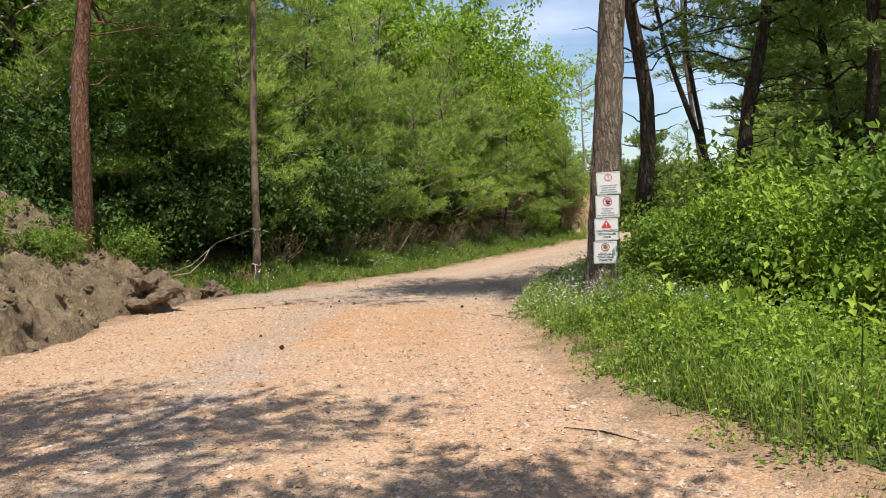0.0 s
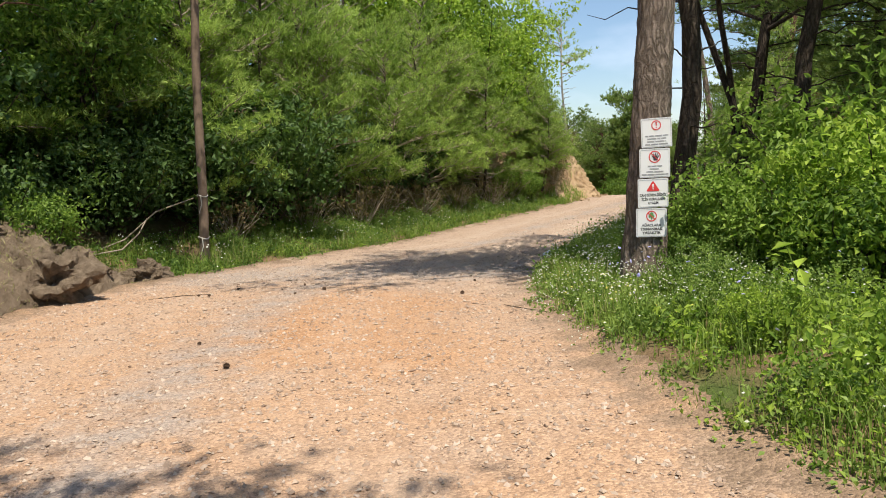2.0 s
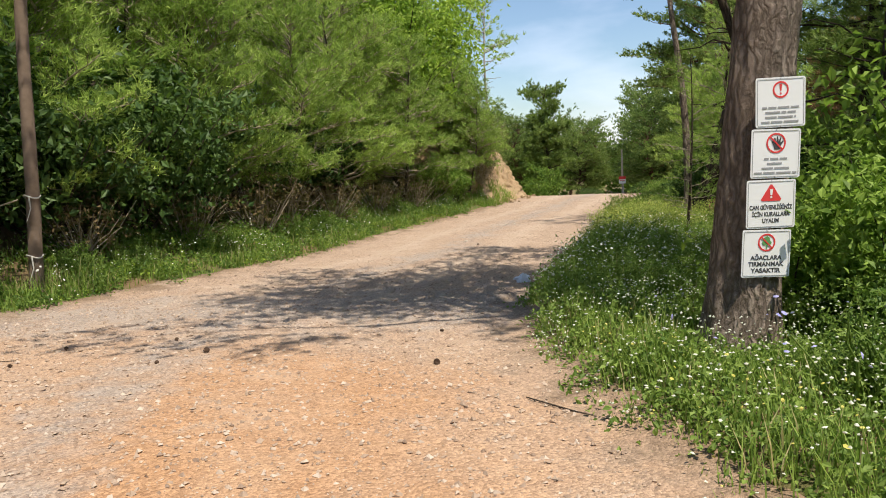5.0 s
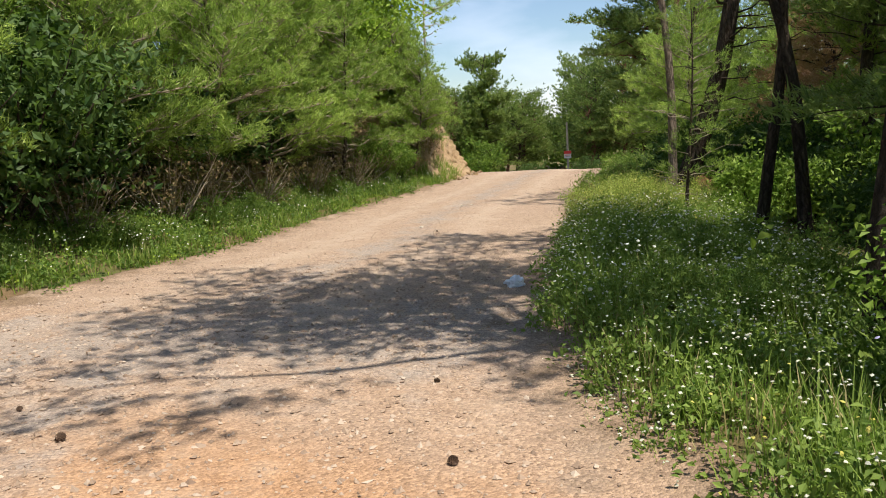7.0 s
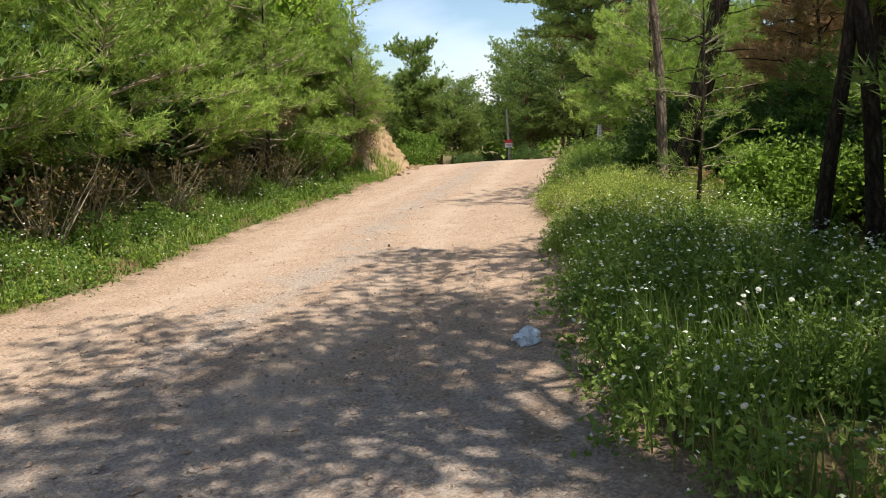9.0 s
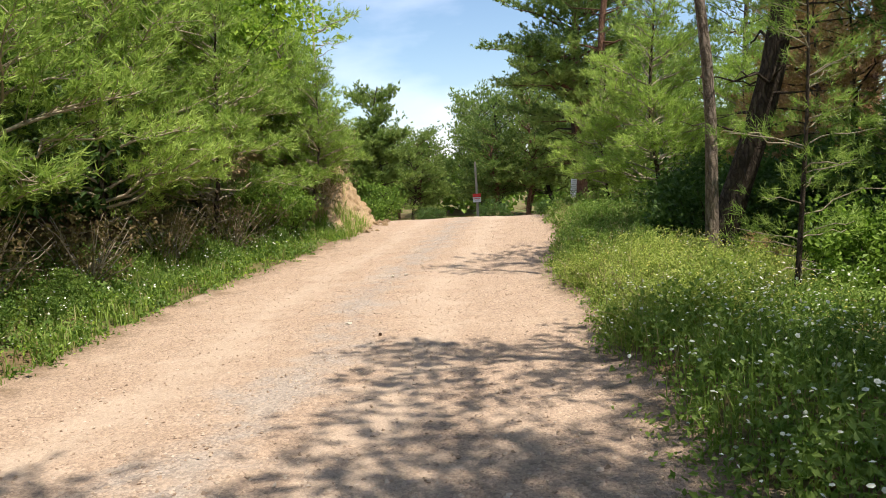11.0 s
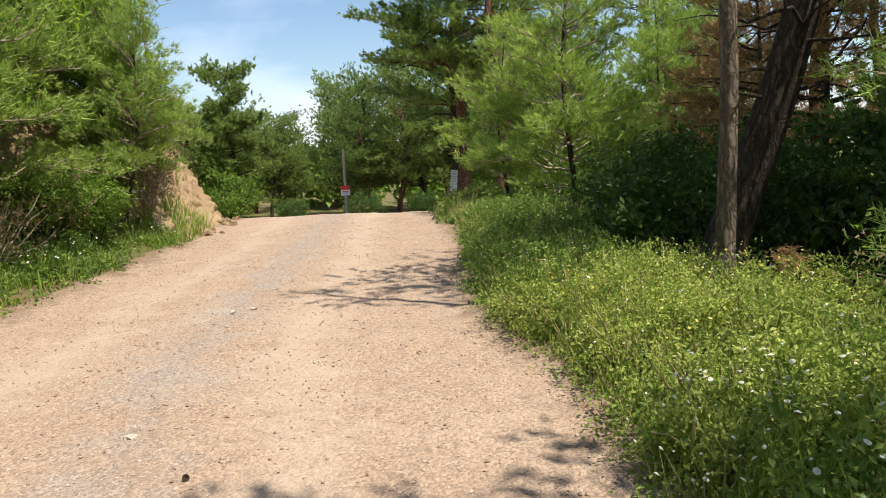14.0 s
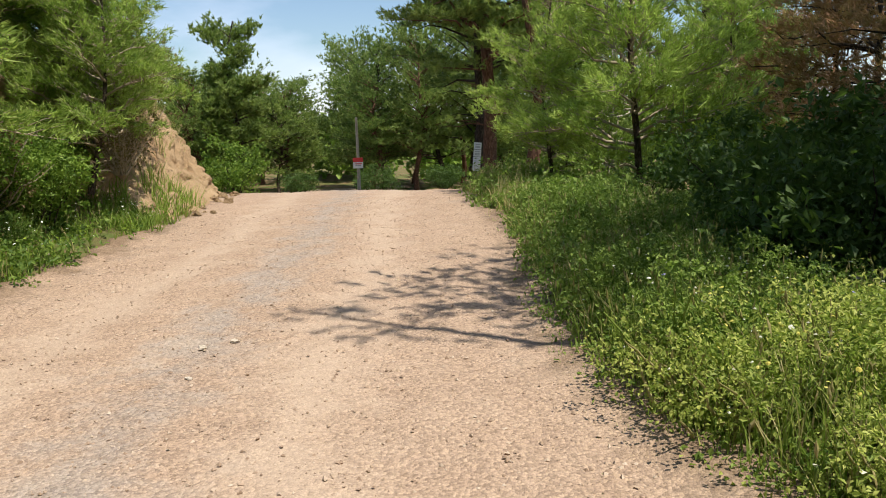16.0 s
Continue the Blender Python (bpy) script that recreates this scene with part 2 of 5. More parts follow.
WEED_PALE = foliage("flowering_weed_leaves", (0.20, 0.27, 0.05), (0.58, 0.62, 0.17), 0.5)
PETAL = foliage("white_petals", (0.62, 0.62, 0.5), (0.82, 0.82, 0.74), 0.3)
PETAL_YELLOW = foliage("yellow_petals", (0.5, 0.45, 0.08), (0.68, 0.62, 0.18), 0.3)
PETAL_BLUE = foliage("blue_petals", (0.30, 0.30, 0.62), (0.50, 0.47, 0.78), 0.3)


def chip_material():
    n = Nodes("road_stone")
    island = n.add("ShaderNodeNewGeometry").outputs["Random Per Island"]
    fine = n.noise(60, 5)
    c = n.ramp(island, (0.0, (0.24, 0.17, 0.125)), (0.55, (0.40, 0.30, 0.225)), (1.0, (0.53, 0.44, 0.36)))
    c = n.mix(n.math("MULTIPLY", fine, 0.4), c, (0.24, 0.18, 0.14))
    return n.finish(c, 0.92, n.bump(fine, 0.4, 0.004), spec=0.08)


STONE = chip_material()
STONE_PALE = plain("pale_stone", (0.50, 0.44, 0.37), 0.9, 0.2, 12, bump=0.4)
CONE = plain("pine_cone_scales", (0.12, 0.075, 0.05), 0.85, 0.5, 30, bump=0.5)
PLATE = plain("white_sign_enamel", (0.74, 0.74, 0.74), 0.4, 0.06, 5, bump=0.02)
SIGN_RED = plain("sign_red", (0.62, 0.05, 0.05), 0.45, 0.1, 8, bump=0.02)
SIGN_BLACK = plain("sign_black", (0.06, 0.06, 0.065), 0.5, 0.2, 8, bump=0.02)
SIGN_GREEN = plain("sign_green", (0.12, 0.3, 0.10), 0.5, 0.2, 8, bump=0.02)
SIGN_GREY = plain("sign_faded_print", (0.30, 0.30, 0.31), 0.5, 0.2, 8, bump=0.02)
PLASTIC = plain("thin_white_plastic", (0.70, 0.74, 0.80), 0.35, 0.1, 7, bump=0.3)
WIRE = plain("pale_cord", (0.55, 0.52, 0.46), 0.7, 0.2, 20)
CONCRETE = plain("concrete_pole", (0.42, 0.40, 0.36), 0.9, 0.15, 6, bump=0.3)
BOX_GREY = plain("grey_paint", (0.55, 0.56, 0.56), 0.6, 0.12, 5)

# ---- mesh helpers ----
rng = np.random.default_rng(7)


def raw(name, verts, faces, material, smooth=False):
    """A mesh from arrays: faces all of one width."""
    verts, faces = np.asarray(verts, np.float32), np.asarray(faces, np.int32)
    me = bpy.data.meshes.new(name)
    count, width = faces.shape
    me.vertices.add(len(verts))
    me.vertices.foreach_set("co", verts.ravel())
    me.loops.add(count * width)
    me.loops.foreach_set("vertex_index", faces.ravel())
    me.polygons.add(count)
    me.polygons.foreach_set("loop_start", np.arange(0, count * width, width, dtype=np.int32))
    me.polygons.foreach_set("use_smooth", np.full(count, smooth))
    me.materials.append(material)
    me.update(calc_edges=True)
    return me


def part(name, bm, material, parent, label=""):
    me = bpy.data.meshes.new(name)
    bm.to_mesh(me)
    bm.free()
    me.materials.append(material)
    return hang(name, me, parent, label)


def hang(name, me, parent, label=""):
    ob = new(name, me)
    ob.parent = parent
    return tagged(ob, label)


class Pile:
    """Collects arrays of vertices and faces into one mesh."""

    def __init__(self):
        self.v, self.f, self.n = [], [], 0

    def add(self, v, f):
        self.v.append(np.asarray(v, float))
        self.f.append(np.asarray(f) + self.n)
        self.n += len(v)

    def mesh(self, name, material, smooth=False):
        return raw(name, np.concatenate(self.v), np.concatenate(self.f), material, smooth)


def tube(points, radii, seg=7, wobble=0.0):
    """A tapered tube of quads along points."""
    p, r = np.asarray(points, float), np.asarray(radii, float)
    d = np.gradient(p, axis=0)
    d /= np.linalg.norm(d, axis=1)[:, None] + 1e-9
    ref = np.array([1.0, 0, 0]) if abs(d[:, 2]).mean() > 0.7 else np.array([0, 0, 1.0])
    u = np.cross(d, ref)
    u /= np.linalg.norm(u, axis=1)[:, None] + 1e-9
    w = np.cross(d, u)
    ang = np.linspace(0, 2 * np.pi, seg, endpoint=False)
    rad = r[:, None] * (1 + wobble * rng.normal(size=(len(p), seg)))
    v = p[:, None] + rad[..., None] * (np.cos(ang)[None, :, None] * u[:, None] + np.sin(ang)[None, :, None] * w[:, None])
    i, j = np.meshgrid(np.arange(len(p) - 1), np.arange(seg), indexing="ij")
    k = (j + 1) % seg
    f = np.stack([i * seg + j, i * seg + k, (i + 1) * seg + k, (i + 1) * seg + j], -1).reshape(-1, 4)
    return v.reshape(-1, 3), f


def unit(v):
    return v / (np.linalg.norm(v, axis=-1, keepdims=True) + 1e-9)


def needles(centres, ways, length, per=9, width=0.0045, spread=0.55):
    """Tufts of pine needles: slim triangles fanned round each way."""
    c = np.repeat(centres, per, 0)
    d = unit(np.repeat(ways, per, 0) + rng.normal(size=c.shape) * spread)
    n = len(c)
    side = unit(np.cross(d, rng.normal(size=(n, 3)))) * width
    size = length * rng.uniform(0.6, 1.15, (n, 1))
    c = c - d * size * 0.1 + rng.normal(size=c.shape) * 0.02
    v = np.stack([c - side, c + side, c + d * size], 1).reshape(-1, 3)
    return v, np.arange(3 * n).reshape(-1, 3)


def leaves(centres, size, up=0.6, ratio=0.55):
    """Folded four-cornered leaves at the centres."""
    n = len(centres)
    d = unit(rng.normal(size=(n, 3)) + np.array([0, 0, -0.15]))
    normal = unit(rng.normal(size=(n, 3)) + np.array([0, 0, up * 2]))
    side = unit(np.cross(d, normal))
    s = size * rng.uniform(0.55, 1.3, (n, 1))
    lift = np.cross(side, d) * s * 0.16
    a = centres - d * s * 0.5
    v = np.stack([a, centres + side * s * ratio * 0.5 + lift, centres + d * s * 0.5, centres - side * s * ratio * 0.5 + lift], 1).reshape(-1, 3)
    return v, np.arange(4 * n).reshape(-1, 4)


def blades(roots, height, width=0.006, lean=0.35):
    """Grass blades: two bent quads each."""
    n = len(roots)
    h = height * rng.uniform(0.45, 1.2, (n, 1))
    ang = rng.uniform(0, 2 * np.pi, n)
    d = np.stack([np.cos(ang), np.sin(ang), np.zeros(n)], 1)
    side = np.stack([-d[:, 1], d[:, 0], np.zeros(n)], 1) * width
    bend = lean * rng.uniform(0.2, 1.6, (n, 1)) * h
    up = np.array([0, 0, 1.0])
    mid, tip = roots + up * h * 0.6 + d * bend * 0.35, roots + up * h + d * bend
    v = np.stack([roots - side, roots + side, mid + side * 0.8, mid - side * 0.8, tip + side * 0.15, tip - side * 0.15], 1).reshape(-1, 3)
    k = np.arange(n)[:, None] * 6
    f = np.concatenate([k + np.array([[0, 1, 2, 3]]), k + np.array([[3, 2, 4, 5]])], 0)
    return v, f


def umbels(centres, size):
    """Small six-sided flower heads, domed and tilted."""
    n = len(centres)
    up = unit(rng.normal(size=(n, 3)) * 0.45 + np.array([0, 0, 1.0]))
    u = unit(np.cross(up, rng.normal(size=(n, 3))))
    w = np.cross(up, u)
    s = size * rng.uniform(0.5, 1.25, (n, 1))
    ang = np.arange(6) * np.pi / 3
    ring = [centres + s * (np.cos(a) * u + np.sin(a) * w) * rng.uniform(0.8, 1.15, (n, 1)) for a in ang]
    top = centres + up * s * 0.45
    v = np.stack([top, *ring], 1).reshape(-1, 3)
    k = np.arange(n)[:, None] * 7
    f = np.concatenate([k + np.array([[0, 1 + i, 1 + (i + 1) % 6]]) for i in range(6)], 0)
    return v, f


# ---- the lie of the land ----
LEFT = [(-40, -5), (0, -5.4), (7.5, -5.3), (12, -5.2), (14.3, -4.9), (15.8, -4.05), (17.4, -3.1), (18.7, -2.3), (19.9, -1.44), (21.3, -0.5), (24.2, 0.9), (26.4, 2.2), (29.4, 4.5), (33.5, 6.9), (36.6, 8.2), (45, 11), (60, 17)]
RIGHT = [(-40, 3.2), (0, 2.5), (2, 2.2), (3.7, 1.8), (4.5, 1.35), (6, 1.0), (7.7, 0.78), (10.4, 0.82), (11.5, 0.9), (13, 1.05), (14.8, 1.57), (15.7, 2.0), (17.2, 2.7), (18.2, 3.2), (19.9, 4.0), (21.2, 4.95), (23.6, 5.8), (25.3, 7.0), (28.2, 9.0), (31.7, 10.8), (36, 14), (45, 19), (60, 26)]
PROFILE = [(-40, 0), (7, 0), (10.5, -0.12), (14, -0.2), (17, -0.27), (22, -0.24), (27, -0.12), (31, -0.06), (34, -0.18), (40, -0.85), (48, -1.6), (60, -2.1), (400, -4)]


def table(rows, v, soft=0.5):
    """A polyline read at v, with its corners rounded."""
    r = np.array(rows)
    return sum(np.interp(v + o * soft, r[:, 0], r[:, 1]) * w for o, w in ((-1, 0.25), (0, 0.5), (1, 0.25)))


def left_edge(y):
    return table(LEFT, y)


def right_edge(y):
    return table(RIGHT, y)


def smooth(v):
    v = np.clip(v, 0, 1)
    return v * v * (3 - 2 * v)


def wave(x, y, s):
    return np.sin(x * 1.3 * s + 1.7 * np.sin(y * 0.7 * s)) * np.cos(y * 1.1 * s + 1.3 * np.sin(x * 0.9 * s + 2.0))


LATTICE = np.random.default_rng(3).random((64, 64))


def grain(x, y, s):
    """Smooth random relief, 0 to 1."""
    u, v = x * s, y * s
    i, j = np.floor(u).astype(int), np.floor(v).astype(int)
    a, b = smooth(u - i), smooth(v - j)
    g = lambda p, q: LATTICE[p % 64, q % 64]
    return (g(i, j) * (1 - a) + g(i + 1, j) * a) * (1 - b) + (g(i, j + 1) * (1 - a) + g(i + 1, j + 1) * a) * b


def road_z(x, y):
    return table(PROFILE, 0.75 * y + 0.66 * x, 1.5)


def land_z(x, y):
    """Height of the ground sheet."""
    x, y = np.asarray(x, float), np.asarray(y, float)
    cx = np.clip(x, left_edge(y), right_edge(y))
    near = road_z(cx, y)
    z = near + (road_z(x, y) - near) * smooth((np.abs(x - cx) - 8) / 20)
    dl, dr = left_edge(y) - x, x - right_edge(y)
    hill = smooth((y - 13) / 5) * (1 - smooth((y - 36) / 7)) + 0.25 * (1 - smooth((y - 13) / 5))
    z = z + hill * (0.1 * smooth(dl / 0.8) + np.minimum(0.38 * np.clip(dl - 1.0, 0, None), 6))
    z = z + 0.1 * smooth(dr / 0.7) - np.minimum(0.14 * np.clip(dr - 1.8, 0, None), 1.3)
    off = np.maximum(dl, dr)
    z = z + 0.07 * wave(x, y, 1.4) * smooth((off - 0.2) / 1.5) + 0.02 * wave(x, y, 5.0) * smooth(off / 0.5)
    return z - 0.09 * smooth((-off + 0.45) / 0.3)


def axis(a, b, fine, reach):
    core = np.arange(a, b + fine / 2, fine)
    out = np.array([1.5, 4, 9, 18, 34, 60, 110, 220, 450])
    out = out[out < reach]
    return np.concatenate([a - out[::-1], core, b + out])


def build_ground():
    xs, ys = axis(-14, 26, 0.3, 600), axis(-6, 48, 0.3, 600)
    gx, gy = np.meshgrid(xs, ys)
    gz = land_z(gx, gy)
    w = len(xs)
    i, j = np.meshgrid(np.arange(len(ys) - 1), np.arange(w - 1), indexing="ij")
    f = np.stack([i * w + j, i * w + j + 1, (i + 1) * w + j + 1, (i + 1) * w + j], -1).reshape(-1, 4)
    ob = new("ground", raw("ground", np.stack([gx, gy, gz], -1).reshape(-1, 3), f, FLOOR, True))
    tagged(ob, "brown forest floor with needle litter beside the road", "ground", kind="structure")


def road_surface(x, y):
    """Height of the finished road at a place between its edges."""
    l, r = left_edge(y) - 0.45, right_edge(y) + 0.55
    a = (x - l) / (r - l)
    z = road_z(np.clip(x, left_edge(y), right_edge(y)), y) + 0.035 * np.sin(np.pi * a) + 0.008 * wave(x, y, 6) + 0.006 * wave(x, y, 15)
    for track in (0.27, 0.72):
        z = z - 0.018 * np.exp(-(((a - track) * 4.8 / 0.35) ** 2))
    return z


def build_road():
    ys = np.arange(-14, 58, 0.12)
    a = np.linspace(0, 1, 61)
    yy, aa = np.meshgrid(ys, a, indexing="ij")
    l = left_edge(yy) - 0.45 + 0.1 * wave(yy, yy * 0.3, 3.1) + 0.09 * wave(yy, yy, 9.0)
    r = right_edge(yy) + 0.55 + 0.1 * wave(yy, yy * 0.2, 2.7) + 0.09 * wave(yy * 1.2, yy, 8.0)
    x = l + (r - l) * aa
    edge = np.minimum(aa, 1 - aa) * (r - l)
    z = road_z(np.clip(x, left_edge(yy), right_edge(yy)), yy) + 0.035 * np.sin(np.pi * aa)
    z = z + 0.008 * wave(x, yy, 6) + 0.006 * wave(x, yy, 15) + 0.07 * (1 - smooth(edge / 0.6)) - 0.25 * (1 - smooth(edge / 0.12))
    for track in (0.27, 0.72):
        z = z - 0.018 * np.exp(-(((aa - track) * 4.8 / 0.35) ** 2))
    w = len(a)
    i, j = np.meshgrid(np.arange(len(ys) - 1), np.arange(w - 1), indexing="ij")
    f = np.stack([i * w + j, i * w + j + 1, (i + 1) * w + j + 1, (i + 1) * w + j], -1).reshape(-1, 4)
    me = raw("road", np.stack([x, yy, z], -1).reshape(-1, 3), f, ROAD, True)
    at = me.attributes.new("across", "FLOAT", "POINT")
    at.data.foreach_set("value", aa.ravel().astype(np.float32))
    tagged(new("road", me), "sunlit unpaved forest road of packed tan gravel", "road", kind="structure")


build_ground()
build_road()


def stones_mesh(centres, sizes):
    """Angular stones: eight-sided lumps."""
    n = len(centres)
    base = np.array([[1, 0, 0], [0, 1, 0], [-1, 0, 0], [0, -1, 0], [0, 0, 0.7], [0, 0, -0.6]], float)
    v = base[None] * rng.uniform(0.55, 1.3, (n, 6, 3))
    v = v + rng.normal(size=v.shape) * 0.18
    ang = rng.uniform(0, 6.28, n)
    c, s = np.cos(ang)[:, None], np.sin(ang)[:, None]
    v = np.stack([v[..., 0] * c - v[..., 1] * s, v[..., 0] * s + v[..., 1] * c, v[..., 2]], -1)
    v = v * sizes[:, None, None] + centres[:, None]
    t = np.array([[0, 1, 4], [1, 2, 4], [2, 3, 4], [3, 0, 4], [1, 0, 5], [2, 1, 5], [3, 2, 5], [0, 3, 5]])
    f = (np.arange(n)[:, None, None] * 6 + t[None]).reshape(-1, 3)
    return v.reshape(-1, 3), f


def gravel():
    n = 62000
    y = 2.5 + 30 * rng.random(n) ** 1.9
    a = rng.random(n)
    x = left_edge(y) + (right_edge(y) - left_edge(y)) * a
    size = (0.006 + 0.019 * rng.random(n) ** 2.4) * (1 - 0.35 * smooth((y - 15) / 6))
    z = road_surface(x, y) + 0.001
    v, f = stones_mesh(np.stack([x, y, z], 1), size)
    tagged(new("gravel", raw("gravel", v, f, STONE)), "small angular tan and grey stones loose on the road", "gravel", kind="stuff")


gravel()

# ---- trees ----


def limb_points(start, azimuth, length, rise, sag, steps=6):
    t = np.linspace(0, 1, steps)
    d = np.array([math.cos(azimuth), math.sin(azimuth), 0])
    p = start + np.outer(t * length, d)
    p[:, 2] += rise * length * t - sag * length * t * t
    p[1:] += rng.normal(size=(steps - 1, 3)) * 0.03 * length
    return p


def pine(name, height, radius, first, reach, whorl, tufts, needle, leaf, wood, per=9, width=0.0045, lean=(0, 0), rise=0.35, dead=0.0, profile=0.8, limb_wood=None, twiggy=0, sway=0.05, fine=False, step=0.45, fuzz=0.05, limb=0.016, shun=False):
    """A pine: trunk, branches in loose whorls, crown of needle tufts. first: height of the lowest green branch."""
    tree = new(name)
    hs = np.linspace(-0.3, height, 170 if fine else 14)
    t = np.clip(hs / height, 0, 1)
    trunk = np.stack([lean[0] * hs + sway * np.sin(hs * 0.9), lean[1] * hs + sway * (np.cos(hs * 1.1) - 1), hs], 1)
    rad = radius * (1 - 0.8 * t) * (1 + 0.35 * np.exp(-np.clip(hs, 0, 9) * 3.5))
    me = Pile()
    v, f = tube(trunk, rad, 44 if fine else 18 if radius > 0.15 else 9, 0.012 if fine else 0.03)
    if fine:
        # long plates of bark with deep furrows between them
        ring = np.tile(np.arange(44), len(hs)) * 2 * np.pi / 44
        high = np.repeat(hs, 44)
        ridge = np.abs(np.sin(ring * 7 + 1.6 * np.sin(high * 3.1) + 0.8 * np.sin(high * 7.3 + ring))) ** 0.5 * (0.75 + 0.25 * np.sin(high * 9 + 3 * np.sin(ring * 3)))
        axle = np.repeat(trunk, 44, 0)
        v = axle + (v - axle) * (0.9 + 0.13 * ridge)[:, None]
    me.add(v, f)
    hang("trunk", me.mesh("trunk", wood, True), tree)
    limbs, centres, ways = Pile(), [], []
    z = first - dead
    while z < height * 0.97:
        k = (z - first) / (height - first)
        grow = max(0.12, (1 - max(k, 0)) ** profile) * (0.75 + 0.25 * min(1, (k + 0.3) * 3))
        for _ in range(whorl + rng.integers(0, 2)):
            az, zz = rng.uniform(0, 6.283), z + rng.uniform(-0.2, 0.2)
            if zz > height * 0.98:
                continue
            base = np.array([np.interp(zz, hs, trunk[:, i]) for i in range(3)])
            length = reach * grow * rng.uniform(0.6, 1.15)
            if shun and math.sin(az) < 0.02 and zz < height * 0.9:
                length *= 0.22
            bare = zz < first
            if bare:
                length *= 0.5
            up = rise * (0.5 + 1.2 * max(k, 0)) + rng.uniform(-0.15, 0.15)
            p = limb_points(base, az, length, up, 0.12)
            r = np.linspace(min(radius * 0.45, 0.006 + limb * length), 0.003, len(p))
            limbs.add(*tube(p, r, 5))
            if bare:
                continue
            # side twigs that carry the tufts
            m = max(3, int(length * 5))
            for s in np.linspace(0.22, 1, m):
                q = np.array([np.interp(s, np.linspace(0, 1, len(p)), p[:, i]) for i in range(3)])
                for side in (-1, 1):
                    ta = az + side * rng.uniform(0.5, 1.1)
                    tl = length * (1.15 - s) * rng.uniform(0.25, 0.5) + 0.12
                    tw = limb_points(q, ta, tl, up + rng.uniform(0, 0.3), 0.05, 4)
                    if twiggy and tl > 0.3:
                        limbs.add(*tube(tw, np.linspace(0.009, 0.003, 4), 3))
                    count = max(1, int(tufts * tl))
                    u = rng.uniform(0.25, 1.05, count)
                    c = np.stack([np.interp(u, np.linspace(0, 1, 4), tw[:, i]) for i in range(3)], 1)
                    centres.append(c)
                    ways.append(np.repeat(unit(tw[-1] - tw[0] + np.array([0, 0, 0.25 * tl]))[None], count, 0))
        z += step * rng.uniform(0.6, 1.3) * max(0.6, height / 8)
    tagged(hang("branchwork", limbs.mesh("branchwork", limb_wood or wood, True), tree), kind="stuff")
    centres, ways = np.concatenate(centres), np.concatenate(ways)
    v, f = needles(centres + rng.normal(size=centres.shape) * fuzz, ways, needle, per, width)
    hang("crown", raw("crown", v, f, leaf), tree)
    return tree


def shrub(name, height, spread, count, leaf_size, leaf, stems=7, wood=None, base=0.1, up=0.6, clumps=60, trunk=0.0):
    """A leafy shrub, or with trunk a small broadleaf tree: stems, and leaves in clumps of uneven size round the shoots."""
    bush = new(name)
    me, tips = Pile(), []
    if trunk:
        pts = np.array([[0, 0, -0.2], [0.05, 0.02, trunk * 0.5], [0, 0.06, trunk], [0.1, 0.1, height * 0.75]])
        me.add(*tube(pts, [0.09 * height / 5, 0.07 * height / 5, 0.055 * height / 5, 0.015], 8, 0.04))
    for i in range(stems):
        az = rng.uniform(0, 6.283)
        length = spread * rng.uniform(0.35, 1.0)
        start = np.array([rng.normal() * 0.08, rng.normal() * 0.08, trunk * rng.uniform(0.7, 1.3) - 0.1])
        p = limb_points(start, az, length, (height - trunk) / max(length, 0.1) * rng.uniform(0.5, 1.0), 0.1, 6)
        me.add(*tube(p, np.linspace(0.012 + 0.008 * height / 2, 0.004, 6), 5))
        for s in (0.4, 0.55, 0.7, 0.8, 0.9, 1.0):
            tips.append(np.array([np.interp(s, np.linspace(0, 1, 6), p[:, k]) for k in range(3)]))
    tagged(hang("stemwork", me.mesh("stemwork", wood or BARK_DARK, True), bush), kind="stuff")
    tips = np.array(tips)
    own = tips[rng.integers(0, len(tips), clumps)] + rng.normal(size=(clumps, 3)) * np.array([spread, spread, height * 0.5]) * 0.17
    # a ragged dome of further clumps fills the outline
    extra = unit(rng.normal(size=(clumps, 3)) * np.array([1, 1, 0.8]) + np.array([0, 0, 0.25]))
    r = rng.uniform(0.45, 1.0, (clumps, 1))
    extra = extra * r * np.array([spread * 0.85, spread * 0.85, (height - trunk) * 0.5]) + np.array([0, 0, trunk + (height - trunk) * 0.52])
    mid = np.concatenate([own, extra])
    mid[:, 2] = np.clip(mid[:, 2], base, None)
    size = rng.uniform(0.05, 0.16, len(mid)) * spread
    pick = rng.integers(0, len(mid), count)
    c = mid[pick] + rng.normal(size=(count, 3)) * size[pick][:, None] * np.array([1, 1, 0.75])
    c[:, 2] = np.abs(c[:, 2] - 0.02) + 0.02
    v, f = leaves(c, leaf_size, up)
    hang("crown", raw("crown", v, f, leaf), bush)
    return bush


def put(ob, x, y, turn=0.0, scale=1.0, tall=None, label="", category="", group="", lift=0.0, tilt=(0, 0)):
    """A copy of a built thing, set on the ground."""
    z = float(land_z(x, y)) - 0.03 + lift
    m = pose(x, y, z, tilt[0], tilt[1], turn) @ Matrix.Diagonal((scale, scale, tall or scale, 1))
    return tagged(copy_thing(ob, m), label, category, group)


def drop(ob):
    """Removes the pattern thing once its copies stand."""
    for o in (*ob.children_recursive, ob):
        bpy.data.objects.remove(o)


